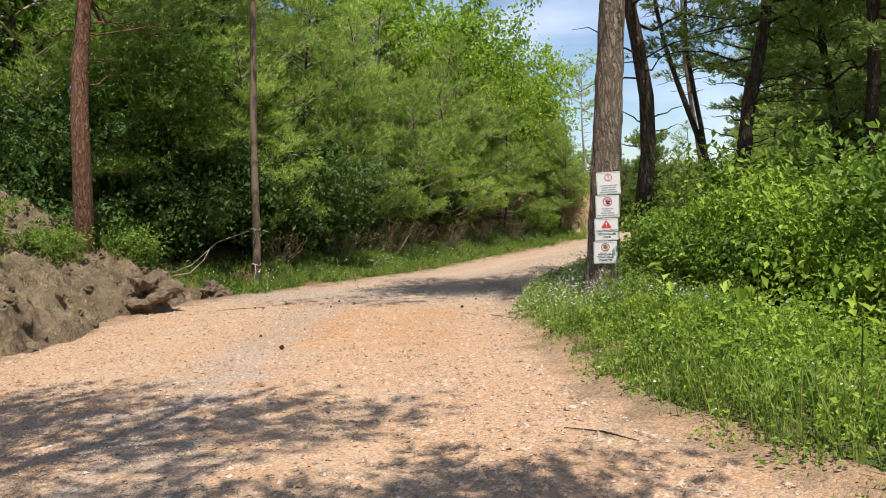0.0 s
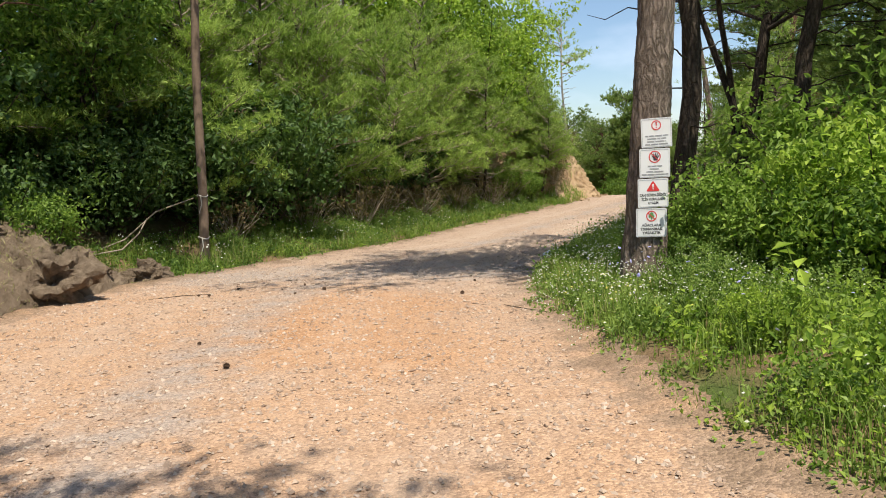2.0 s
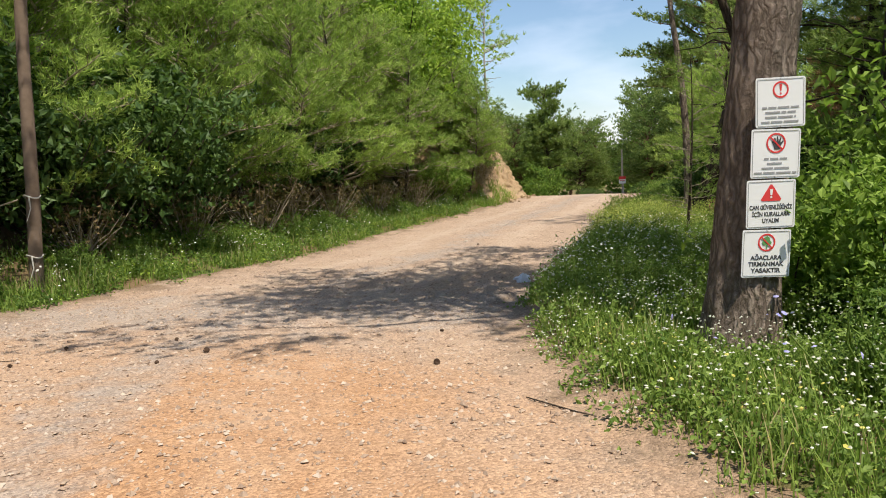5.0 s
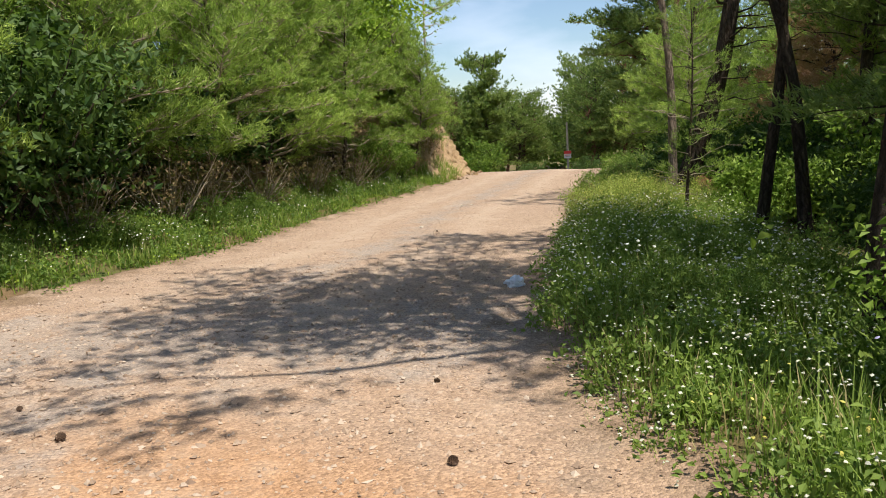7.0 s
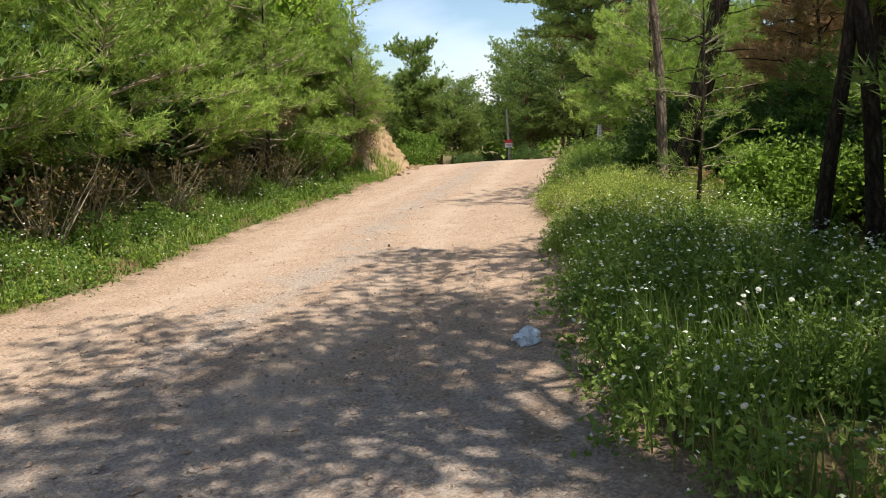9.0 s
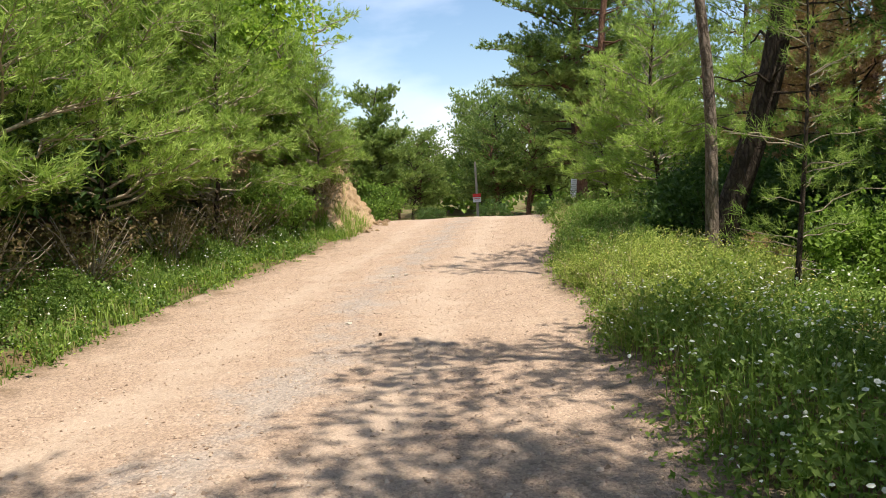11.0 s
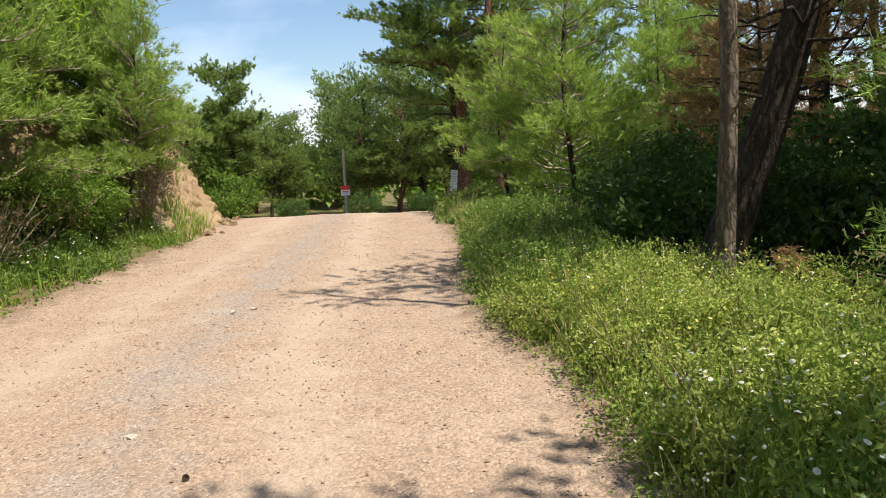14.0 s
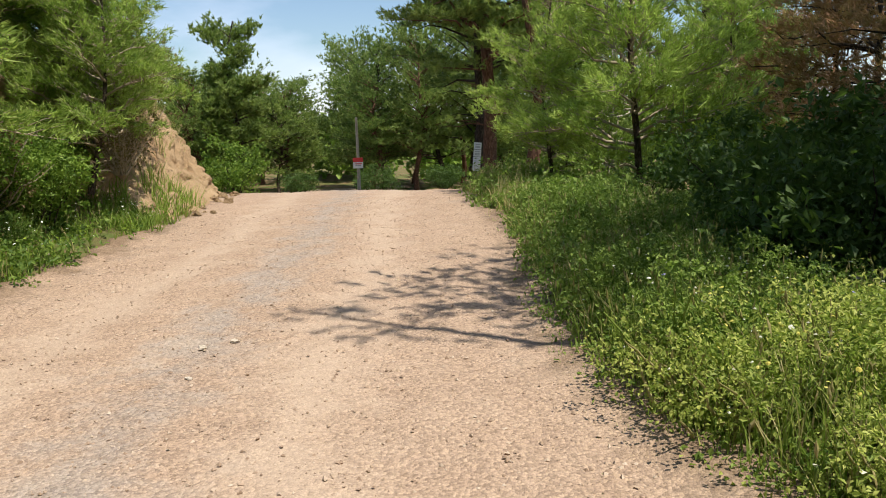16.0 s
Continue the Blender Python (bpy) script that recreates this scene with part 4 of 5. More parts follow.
def notice(kind, centre, tilt, label):
    sign = new("notice_plate")
    w, h = 0.325, 0.312
    part("plate", plate(w, h), PLATE, sign)
    # thin printed border
    for bw, bh, bx, by in ((w - 0.03, 0.0025, 0, h / 2 - 0.011), (w - 0.03, 0.0025, 0, -h / 2 + 0.011), (0.0025, h - 0.03, w / 2 - 0.011, 0), (0.0025, h - 0.03, -w / 2 + 0.011, 0)):
        raised(part("border_line", bar(bw, bh, bx, by), SIGN_GREY, sign), z=0.0042)
    for x, y in ((0, h / 2 - 0.006), (0, -h / 2 + 0.006)):
        v, f = stones_mesh(np.zeros((1, 3)), np.array([0.006]))
        raised(hang("nail", raw("nail", v, f, SIGN_GREY), sign), x, y)
    if kind in ("alert", "hand", "climb"):
        r = 0.052 if kind == "alert" else 0.064 if kind == "hand" else 0.058
        y = h / 2 - 0.025 - r
        v, f = annulus(r - 0.0105, r)
        raised(hang("red_ring", raw("red_ring", v, f, SIGN_RED), sign, "red printed ring"), 0, y)
        if kind == "alert":
            raised(part("exclamation_mark", outline([(-0.004, -0.008), (0.004, -0.008), (0.009, 0.034), (-0.009, 0.034)]), SIGN_RED, sign), 0, y)
            v, f = annulus(0.0005, 0.006, 14)
            raised(hang("exclamation_dot", raw("dot", v, f, SIGN_RED), sign), 0, y - 0.024)
        elif kind == "hand":
            palm = [(-0.016, -0.04), (0.018, -0.04), (0.028, -0.012), (0.044, 0.012), (0.036, 0.016), (0.022, 0.0), (0.026, 0.034), (0.018, 0.036), (0.011, 0.006), (0.006, 0.042), (-0.002, 0.042), (-0.003, 0.006), (-0.014, 0.036), (-0.021, 0.033), (-0.014, 0.0), (-0.03, 0.014), (-0.035, 0.008), (-0.022, -0.018)]
            raised(part("pictogram", outline(palm), SIGN_BLACK, sign, "black open hand print"), 0.006, y, 0.0042)
            raised(part("red_slash", bar(0.108, 0.009, turn=radians(-45)), SIGN_RED, sign), 0, y, 0.0062)
        else:
            tree = [(-0.004, -0.044), (0.005, -0.044), (0.006, -0.016), (0.026, -0.018), (0.033, 0.002), (0.022, 0.012), (0.02, 0.03), (0.002, 0.042), (-0.016, 0.032), (-0.024, 0.012), (-0.033, 0.0), (-0.024, -0.018), (-0.005, -0.016)]
            raised(part("pictogram", outline(tree), SIGN_GREEN, sign, "small green tree print"), 0.0, y, 0.0042)
            raised(part("red_slash", bar(0.1, 0.008, turn=radians(-45)), SIGN_RED, sign), 0, y, 0.0062)
    if kind == "triangle":
        raised(part("red_triangle", outline([(-0.068, -0.045), (-0.06, -0.055), (0.06, -0.055), (0.068, -0.045), (0.006, 0.052), (-0.006, 0.052)]), SIGN_RED, sign, "red warning triangle"), 0, 0.075)
        raised(part("exclamation_mark", outline([(-0.006, -0.016), (0.006, -0.016), (0.010, 0.022), (-0.010, 0.022)]), PLATE, sign), 0, 0.075, 0.0062)
        v, f = annulus(0.0005, 0.007, 14)
        raised(hang("exclamation_dot", raw("dot", v, f, PLATE), sign), 0, 0.045, 0.0062)
        for words, y, width in (("CAN GÜVENLİĞİNİZ", -0.022, 0.285), ("İÇİN KURALLARA", -0.066, 0.25), ("UYALIM", -0.108, 0.11)):
            lettering(words, 0.038, y, sign, width)
    elif kind == "climb":
        for words, y, width in (("AĞAÇLARA", -0.028, 0.21), ("TIRMANMAK", -0.07, 0.24), ("YASAKTIR", -0.112, 0.2)):
            lettering(words, 0.04, y, sign, width)
    else:
        widths = (0.24, 0.2, 0.2, 0.25) if kind == "alert" else (0.15, 0.11, 0.18, 0.28)
        for i, wid in enumerate(widths):
            y, x, k = -0.032 - 0.03 * i, -wid / 2, 0
            while x < wid / 2 - 0.008:
                word = min(0.03 + 0.022 * ((i * 3 + k * 5) % 4), wid / 2 - x)
                raised(part("print_bar", bar(word, 0.012, x + word / 2, y), SIGN_GREY, sign))
                x, k = x + word + 0.01, k + 1
    xa = Vector((0.994, -0.11, 0)).normalized()
    up = Vector((0.082, -0.05, 1.0))
    up = (up - xa * up.dot(xa)).normalized()
    out = xa.cross(up)
    m = Matrix((xa, up, out)).transposed().to_4x4()
    sign.matrix_world = Matrix.Translation(centre) @ m @ pose(0, 0, 0, 0, 0, tilt)
    return tagged(sign, label, "sign", "notices on the pine trunk")


def notice_tree():
    x, y = 2.24, 11.305
    tree = pine("pine_tree", 13.0, 0.24, 6.6, 4.9, 4, 7, 0.18, NEEDLE_OLD, BARK, 7, 0.013, (0.075, -0.05), 0.4, 0.8, 0.45, sway=0.0, fine=True, limb=0.008, fuzz=0.09, shun=True)
    tree.matrix_world = pose(x, y, float(land_z(x, y)) - 0.02)
    tagged(tree, "large pine with grey-brown furrowed bark carrying four notices", "pine tree")
    top = Vector((2.357, 10.965, 1.705))
    step = Vector((-0.026, 0.0165, -0.322))
    for i, (kind, tilt, label) in enumerate((("alert", 0.5, "white notice with red ring and exclamation mark"), ("hand", -1.2, "white notice with a hand inside a red ring"),
                                             ("triangle", -0.8, "white notice with red triangle on safety rules"), ("climb", -2.0, "white notice with tree in red ring forbidding climbing"))):
        notice(kind, top + step * i, tilt, label)


notice_tree()

# ---- spoil heap, cut bank ----


def lump(n, rough, seed):
    """A clod: a ball pushed about by noise."""
    bm = bmesh.new()
    bmesh.ops.create_icosphere(bm, subdivisions=n, radius=1.0)
    for v in bm.verts:
        p = v.co.copy()
        v.co *= 1 + rough * noise.noise(p * 1.4 + Vector((seed, 0, 0))) + rough * 0.5 * noise.noise(p * 4 + Vector((0, seed, 0)))
        v.co.z *= 0.7
    return bm


def heap_z(x, y):
    foot = -5.15 + 0.16 * np.sin(y * 1.9) + 0.5 * smooth((y - 13.2) / 2.5)
    d = np.clip(foot - x, 0, None)
    win = smooth((y - 2.0) / 3) * (1 - smooth((y - 14.6) / 2.0))
    z = (0.62 * d ** 0.8) * win
    z = np.minimum(z, 1.0 + 0.25 * d)
    lumps = sum(h * (1 - np.abs(2 * grain(x + h, y, k) - 1)) for h, k in ((0.16, 1.5), (0.24, 3.4), (0.22, 6.3), (0.1, 8.0))) - 0.28
    win = win * smooth((x + 9.6) / 1.6)
    z = z * smooth((x + 9.6) / 1.6)
    return z + lumps * smooth(d / 0.3) * win - 0.12 * (1 - smooth(d / 0.12)) - 0.2 * (1 - win)


def spoil_heap():
    xs, ys = np.arange(-9.6, -4.3, 0.06), np.arange(1.5, 17, 0.06)
    gx, gy = np.meshgrid(xs, ys)
    gz = land_z(gx, gy) + heap_z(gx, gy)
    w = len(xs)
    i, j = np.meshgrid(np.arange(len(ys) - 1), np.arange(w - 1), indexing="ij")
    f = np.stack([i * w + j, i * w + j + 1, (i + 1) * w + j + 1, (i + 1) * w + j], -1).reshape(-1, 4)
    heap = new("earth_heap")
    hang("soil", raw("soil", np.stack([gx, gy, gz], -1).reshape(-1, 3), f, SPOIL, False), heap)
    shapes = []
    for k in range(5):
        me = bpy.data.meshes.new("clod")
        bm = lump(2, 0.9, k * 7.0)
        bm.to_mesh(me)
        bm.free()
        me.materials.append(SPOIL)
        shapes.append(me)
    for k in range(290):
        y = rng.uniform(6, 16)
        x = -5.0 - 2.6 * rng.random() ** 1.6
        z = float(land_z(x, y) + heap_z(x, y))
        s = 0.02 + 0.1 * rng.random() ** 3
        ob = hang("clod", shapes[k % 5], heap)
        ob.matrix_world = pose(x, y, z + s * 0.2, rng.uniform(0, 40), 0, rng.uniform(0, 360)) @ Matrix.Diagonal((s, s, s, 1))
    n = 9000
    y, x = rng.uniform(5, 16, n), -5.1 - 3.2 * rng.random(n) ** 1.3
    roots = np.stack([x, y, land_z(x, y) + heap_z(x, y)], 1)
    v, f = blades(roots, np.full((n, 1), 0.07), 0.004, 2.2)
    tagged(hang("straw", raw("straw", v, f, GRASS_DRY), heap, "scattered dry straw and roots"), kind="stuff")
    n = 2600
    y = rng.uniform(6, 15.5, n)
    x = -6.1 - 2.4 * rng.random(n)
    keep = grain(x, y, 0.9) > 0.62
    x, y = x[keep], y[keep]
    v, f = blades(np.stack([x, y, land_z(x, y) + heap_z(x, y)], 1), np.full((len(x), 1), 0.2), 0.005, 0.6)
    tagged(hang("grass_tufts", raw("grass_tufts", v, f, GRASS), heap, "green grass sprouting on the heap"), kind="stuff")
    tagged(heap, "heap of dug grey-brown earth and roots by the road", "earth heap")
    for x, y, s, z, label in ((-5.2, 13.5, 0.46, 0.4, "large crumbling clod of root-bound brown earth"), (-4.75, 15.75, 0.24, 0.08, "flat grey-brown boulder at the heap's foot")):
        big = part("earth_clod" if s > 0.3 else "boulder", lump(4, 1.0, s * 31), SPOIL, None)
        big.matrix_world = pose(x, y, float(land_z(x, y)) + z, 10, 0, 40) @ Matrix.Diagonal((s * 1.1, s * 0.9, s * 1.15, 1))
        tagged(big, label, "clod" if s > 0.3 else "boulder")


spoil_heap()


def cut_bank():
    ys = np.arange(30.2, 39.5, 0.07)
    d = np.concatenate([np.linspace(-0.35, 0.1, 6), np.linspace(0.14, 1.6, 40), np.linspace(1.8, 6.5, 14)])
    yy, dd = np.meshgrid(ys, d, indexing="ij")
    shape = np.interp(dd, [-0.35, 0, 0.25, 0.55, 0.85, 1.15, 1.6, 3.2, 6.5], [-0.1, 0.0, 0.2, 0.55, 1.05, 1.65, 2.3, 3.0, 2.6])
    win = smooth((yy - 31.2) / 2.4) * (1 - smooth((yy - 37.2) / 2.2))
    rough = 0.13 * wave(yy, dd * 2, 2.3) + 0.07 * wave(yy * 1.3, dd * 3, 6) + 0.03 * wave(yy, dd * 5, 17)
    x = left_edge(yy) - dd + rough * smooth(dd / 0.3)
    z = road_z(left_edge(yy), yy) + shape * win + 0.08 * wave(x, yy, 5) * smooth(dd / 0.5) - 0.3 * (1 - smooth(win * 4)) - 0.02
    w = len(d)
    i, j = np.meshgrid(np.arange(len(ys) - 1), np.arange(w - 1), indexing="ij")
    f = np.stack([i * w + j, (i + 1) * w + j, (i + 1) * w + j + 1, i * w + j + 1], -1).reshape(-1, 4)
    bank = new("earth_bank", raw("earth_bank", np.stack([x, yy, z], -1).reshape(-1, 3), f, CUT, True))
    tagged(bank, "steep bare bank of pale orange-tan earth beside the road", "earth bank", kind="structure")
    n = 5200
    y = rng.uniform(31.0, 37.6, n)
    dist = np.where(y < 33.4, rng.uniform(0.0, 1.5, n), 0.75 + 1.6 * rng.random(n) ** 0.7)
    keep = grain(y * 1.5, dist * 2, 1.7) > 0.35
    y, dist = y[keep], dist[keep]
    rise = np.interp(dist, [0, 0.25, 0.55, 0.85, 1.15, 1.6, 3.2], [0.0, 0.2, 0.55, 1.05, 1.65, 2.3, 3.0])
    rise = rise * smooth((y - 31.2) / 2.4) * (1 - smooth((y - 37.2) / 2.2))
    roots = np.stack([left_edge(y) - dist, y, road_z(left_edge(y), y) + rise - 0.04], 1)
    straw = y > 33.4 - 0.6 * dist
    for mask, mat, height, label in ((straw, GRASS_DRY, 0.3, "straw-coloured grass hanging over the earth bank"), (~straw, GRASS, 0.34, "green grass creeping over the foot of the bank")):
        v, f = blades(roots[mask], np.full((int(mask.sum()), 1), height), 0.007, 0.9)
        tagged(new("bank_fringe_grass", raw("bank_fringe_grass", v, f, mat)), label, "grass", kind="stuff")
    for y, off, s, turn in ((30.6, 1.2, 0.55, 0), (31.2, 1.6, 0.6, 90), (31.9, 1.5, 0.5, 200), (32.5, 1.8, 0.5, 300), (30.0, 1.7, 0.6, 40)):
        ob = copy_thing(MID[1], pose(float(left_edge(y)) - off, y, float(land_z(float(left_edge(y)) - off, y)) + 0.15, 0, 0, turn) @ Matrix.Diagonal((s, s, s, 1)))
        tagged(ob, "green shrub at the grown-over end of the earth bank", "shrub", "shrubs by the bank")
    for k in range(26):
        y = rng.uniform(32.5, 37)
        s = rng.uniform(0.03, 0.09)
        x = float(left_edge(y)) + rng.uniform(-0.15, 0.35)
        ob = part("fallen_clod", lump(2, 0.8, k * 3.0), CUT, None)
        ob.matrix_world = pose(x, y, float(road_z(x, y)) + s * 0.3, 0, 0, k * 50) @ Matrix.Diagonal((s, s, s, 1))
        tagged(ob, "small fallen clod of tan earth below the bank", "clod", "clods below the bank")
    for y, off, s, turn in ((33.2, 1.4, 0.8, 0), (34.0, 1.3, 0.8, 75), (34.8, 1.5, 0.85, 120), (35.8, 1.6, 0.8, 220), (36.6, 1.7, 0.7, 310), (32.4, 1.0, 0.7, 20), (31.8, 0.7, 0.5, 200)):
        ob = copy_thing(DRY[0], pose(float(left_edge(y)) - off, y, 1.7 if y > 33 else 0.7, 0, 0, turn) @ Matrix.Diagonal((s, s, s, 1)))
        tagged(ob, "dry brown scrub on top of the earth bank", "shrub", "scrub on the bank")
    for y, off, k, s, turn in ((31.6, 1.0, 1, 0.6, 0), (32.3, 1.3, 0, 0.65, 150), (33.0, 1.9, 1, 0.75, 40), (34.0, 2.2, 1, 0.6, 90), (35.4, 2.4, 1, 0.5, 200), (33.4, 3.4, 0, 0.75, 300)):
        ob = copy_thing(YOUNG[k], pose(float(left_edge(y)) - off, y, 1.9 if y > 33.2 else 0.6, 0, 6, turn) @ Matrix.Diagonal((s, s, s, 1)))
        tagged(ob, "small young pine on top of the earth bank", "pine tree", "pines on the bank top")


cut_bank()

# ---- poles ----


def left_pole():
    x, y = -4.2, 17.45
    z = float(land_z(x, y))
    pole = new("wooden_pole")
    hs = np.linspace(-0.4, 8.0, 40)
    v, f = tube(np.stack([0.012 * np.sin(hs * 1.4), 0.012 * np.cos(hs), hs], 1), 0.09 - 0.004 * hs, 14, 0.025)
    hang("shaft", raw("shaft", v, f, POLE_WOOD, True), pole)
    for h in (1.28 - z, 0.5 - z):
        a = np.linspace(0, 6.6, 26)
        v, f = tube(np.stack([0.097 * np.cos(a), 0.097 * np.sin(a), h + 0.02 * np.sin(a * 2)], 1), np.full(26, 0.011), 5)
        hang("cord", raw("cord", v, f, WIRE, True), pole, "pale cord tied round the pole")
        v, f = tube(np.array([[0.0, -0.115, h], [0.02, -0.13, h - 0.15], [-0.03, -0.14, h - 0.32]]), [0.012, 0.009, 0.004], 5)
        hang("cord_end", raw("cord_end", v, f, WIRE, True), pole)
    pole.matrix_world = pose(x, y, z, 0, 3.2, 0)
    tagged(pole, "slim weathered wooden pole with pale cord ties", "pole")
    for pts, label in (([(-4.25, 17.3, 1.25), (-4.9, 17.1, 1.05), (-5.4, 16.8, 0.6), (-6.1, 16.3, 0.35)], "pale dead branch leaning on the wooden pole"),
                       ([(-5.0, 16.9, 0.95), (-5.1, 16.7, 0.7), (-5.35, 16.5, 0.45), (-5.9, 16.2, 0.4)], "thin pale dead stick standing beside the pole")):
        v, f = tube(np.array(pts), [0.011, 0.013, 0.014, 0.016], 6)
        tagged(new("dead_branch", raw("dead_branch", v, f, TWIG, True)), label, "branch", "dead branches by the pole")


def sign_post():
    x, y = 15.5, 44.35
    z = float(land_z(x, y))
    post = new("sign_post")
    hs = np.linspace(-0.3, 1.55 - z, 16)
    v, f = tube(np.stack([0.01 * np.sin(hs), 0 * hs, hs], 1), 0.065 - 0.008 * hs, 10, 0.02)
    hang("shaft", raw("shaft", v, f, POLE_GREY, True), post)
    board = part("board", plate(0.34, 0.36, 0.01, 0.008), PLATE, post, "white board with red heading")
    board.matrix_local = pose(0, -0.08, 0.0 - z, 90, 0, 0)
    for w, h, yy, mat in ((0.34, 0.15, 0.105, SIGN_RED), (0.24, 0.03, -0.03, SIGN_RED), (0.2, 0.025, -0.09, SIGN_GREY)):
        b = part("print_bar", bar(w, h, 0, yy), mat, board)
        b.location = (0, 0, 0.0085)
    post.matrix_world = pose(x, y, z, 0, 0, -24)
    tagged(post, "grey wooden post carrying a small red and white sign", "sign post")


def plate_trunk():
    x, y = 19.3, 42.6
    z = float(land_z(x, y))
    tree = pine("pine_tree", 11.5, 0.17, 3.6, 3.2, 4, 7, 0.2, NEEDLE_OLD, BARK_DARK, 7, 0.02, (0.03, 0), 0.4, 1.0, 0.4)
    tree.matrix_world = pose(x, y, z)
    tagged(tree, "dark pine by the crest carrying a strip of notices", "pine tree")
    for i in range(4):
        s = new("notice_plate")
        part("plate", plate(0.27, 0.24), PLATE, s)
        for yy in (-0.06, -0.02, 0.05):
            b = part("print_bar", bar(0.17, 0.02, 0, yy), SIGN_GREY, s)
            b.location = (0, 0, 0.0036)
        s.matrix_world = pose(19.06 + 0.03 * i, 42.32, -0.3 + 0.25 * i, 84, 6, -22)
        tagged(s, "small white notice on the far dark pine", "sign", "notices by the crest")


left_pole()
sign_post()
plate_trunk()

# ---- single trees that stand out ----


def single_trees():
    t = pine("pine_tree", 12, 0.19, 5.6, 4.4, 3, 7, 0.18, NEEDLE_OLD, BARK_RED, 7, 0.013, (0.02, 0), 0.4, 1.5, 0.4, sway=0.15, step=0.36, fuzz=0.08, limb=0.009, shun=True)
    t.matrix_world = pose(-6.65, 14.0, float(land_z(-6.65, 14.0)) - 0.02, 0, 7, 0)
    tagged(t, "wide-crowned pine with a red-brown trunk behind the earth heap", "pine tree")
    t = pine("pine_tree", 9.5, 0.085, 7.4, 0.5, 2, 8, 0.17, NEEDLE_OLD, BARK, 7, 0.012, (0.0, 0.0), 0.35, 4.2, 0.5, sway=0.06)
    t.matrix_world = pose(7.33, 21.76, float(land_z(7.33, 21.76)) - 0.02, 0, -3.5, 0)
    tagged(t, "slender pine with a bare grey trunk above tall grass", "pine tree")
    t = pine("pine_tree", 9.5, 0.2, 4.4, 3.3, 3, 8, 0.17, NEEDLE_OLD, BARK_DARK, 7, 0.012, (0.2, -0.15), 0.35, 2.4, 0.5, sway=0.1)
    t.matrix_world = pose(7.75, 22.3, float(land_z(7.75, 22.3)) - 0.02)
    tagged(t, "leaning pine with a thick dark trunk", "pine tree")
    for x, y, h in ((14.6, 26.4, 5.4), (15.9, 27.8, 6.2), (12.9, 24.2, 5.0)):
        t = pine("dead_pine", h, 0.07, 1.7, 2.0, 3, 12, 0.15, NEEDLE_DEAD, BARK_DARK, 7, 0.010, (0.02, 0), 0.3, 0.9, 0.5)
        t.matrix_world = pose(x, y, float(land_z(x, y)) - 0.02)
        tagged(t, "dying pine with rust-orange dead needles", "pine tree", "dying pines")
    t = pine("young_pine", 4.4, 0.055, 0.5, 1.9, 3, 13, 0.18, NEEDLE_YOUNG, STEM_PALE, 7, 0.011, (0.05, 0), 0.5, 0.3, 0.55, limb_wood=STEM_PALE)
    t.matrix_world = pose(14.6, 31.7, float(land_z(14.6, 31.7)) - 0.02)
    tagged(t, "airy young pine with a pale grey stem", "pine tree")
    t = pine("pine_tree", 7.5, 0.14, 1.8, 1.9, 4, 15, 0.22, NEEDLE_OLD, BARK_DARK, 8, 0.03, (0.02, 0), 0.5, 0.8, 0.3, sway=0.2, step=0.5, fuzz=0.12)
    t.matrix_world = pose(14.2, 53.2, float(land_z(14.2, 53.2)) - 0.02)
    tagged(t, "dark pine with a ragged top standing above its neighbours", "pine tree")
    t = pine("young_pine", 3.4, 0.03, 0.6, 0.75, 2, 11, 0.13, NEEDLE_YOUNG, BARK_DARK, 14, 0.0032, (0.02, 0), 0.45, 0.2, 0.5, TWIG, limb=0.003)
    t.matrix_world = pose(6.05, 19.35, float(land_z(6.05, 19.35)) - 0.02)
    tagged(t, "thin open young pine in the verge grass", "pine tree")
    t = shrub("broadleaf_shrub", 2.3, 1.2, 2600, 0.09, LEAF_BRIGHT, 5, STEM_PALE, 0.5)
    t.matrix_world = pose(13.1, 28.1, float(land_z(13.1, 28.1)) - 0.02, 0, 12, 0)
    tagged(t, "light leafy shrub with pale leaning stems", "shrub")
    t = pine("pine_tree", 8.2, 0.085, 5.6, 1.7, 3, 7, 0.2, NEEDLE_YOUNG, STEM_PALE, 7, 0.012, (0.0, 0.0), 0.5, 1.4, 0.3, limb_wood=STEM_PALE)
    t.matrix_world = pose(7.2, 38.6, float(land_z(7.2, 38.6)) - 0.3)
    tagged(t, "thin pale-trunked pine with a sparse one-sided crown", "pine tree")
    t = pine("pine_tree", 13, 0.24, 3.2, 4.2, 4, 8, 0.2, NEEDLE_OLD, BARK_RED, 7, 0.02, (0.0, 0.0), 0.4, 1.0, 0.4)
    t.matrix_world = pose(18.3, 40.6, float(land_z(18.3, 40.6)))
    tagged(t, "big spreading pine with a red-brown trunk near the crest", "pine tree")
    for x, y, z, s in ((7.75, 21.45, 0.2, 0.2), (7.95, 21.25, 0.02, 0.17)):
        c = rng.normal(size=(90, 3)) * np.array([0.05, 0.05, 0.04]) * s / 0.17
        v, f = needles(c, np.tile([0.6, -0.3, -0.4], (90, 1)), 0.12, 5, 0.003, 0.4)
        clump = new("dead_twig")
        hang("needle_clump", raw("needle_clump", v, f, NEEDLE_DEAD), clump)
        v, f = tube(np.array([[-0.1, 0.1, -0.5], [0, 0.05, -0.2], [0.03, 0, 0.1]]), [0.012, 0.01, 0.005], 5)
        hang("stick", raw("stick", v, f, BARK_DARK, True), clump)
        clump.matrix_world = pose(x, y, z + 0.05)
        tagged(clump, "broken twig with rust-orange dead needles", "branch", "dead twigs")


single_trees()

# ---- small things on the road ----


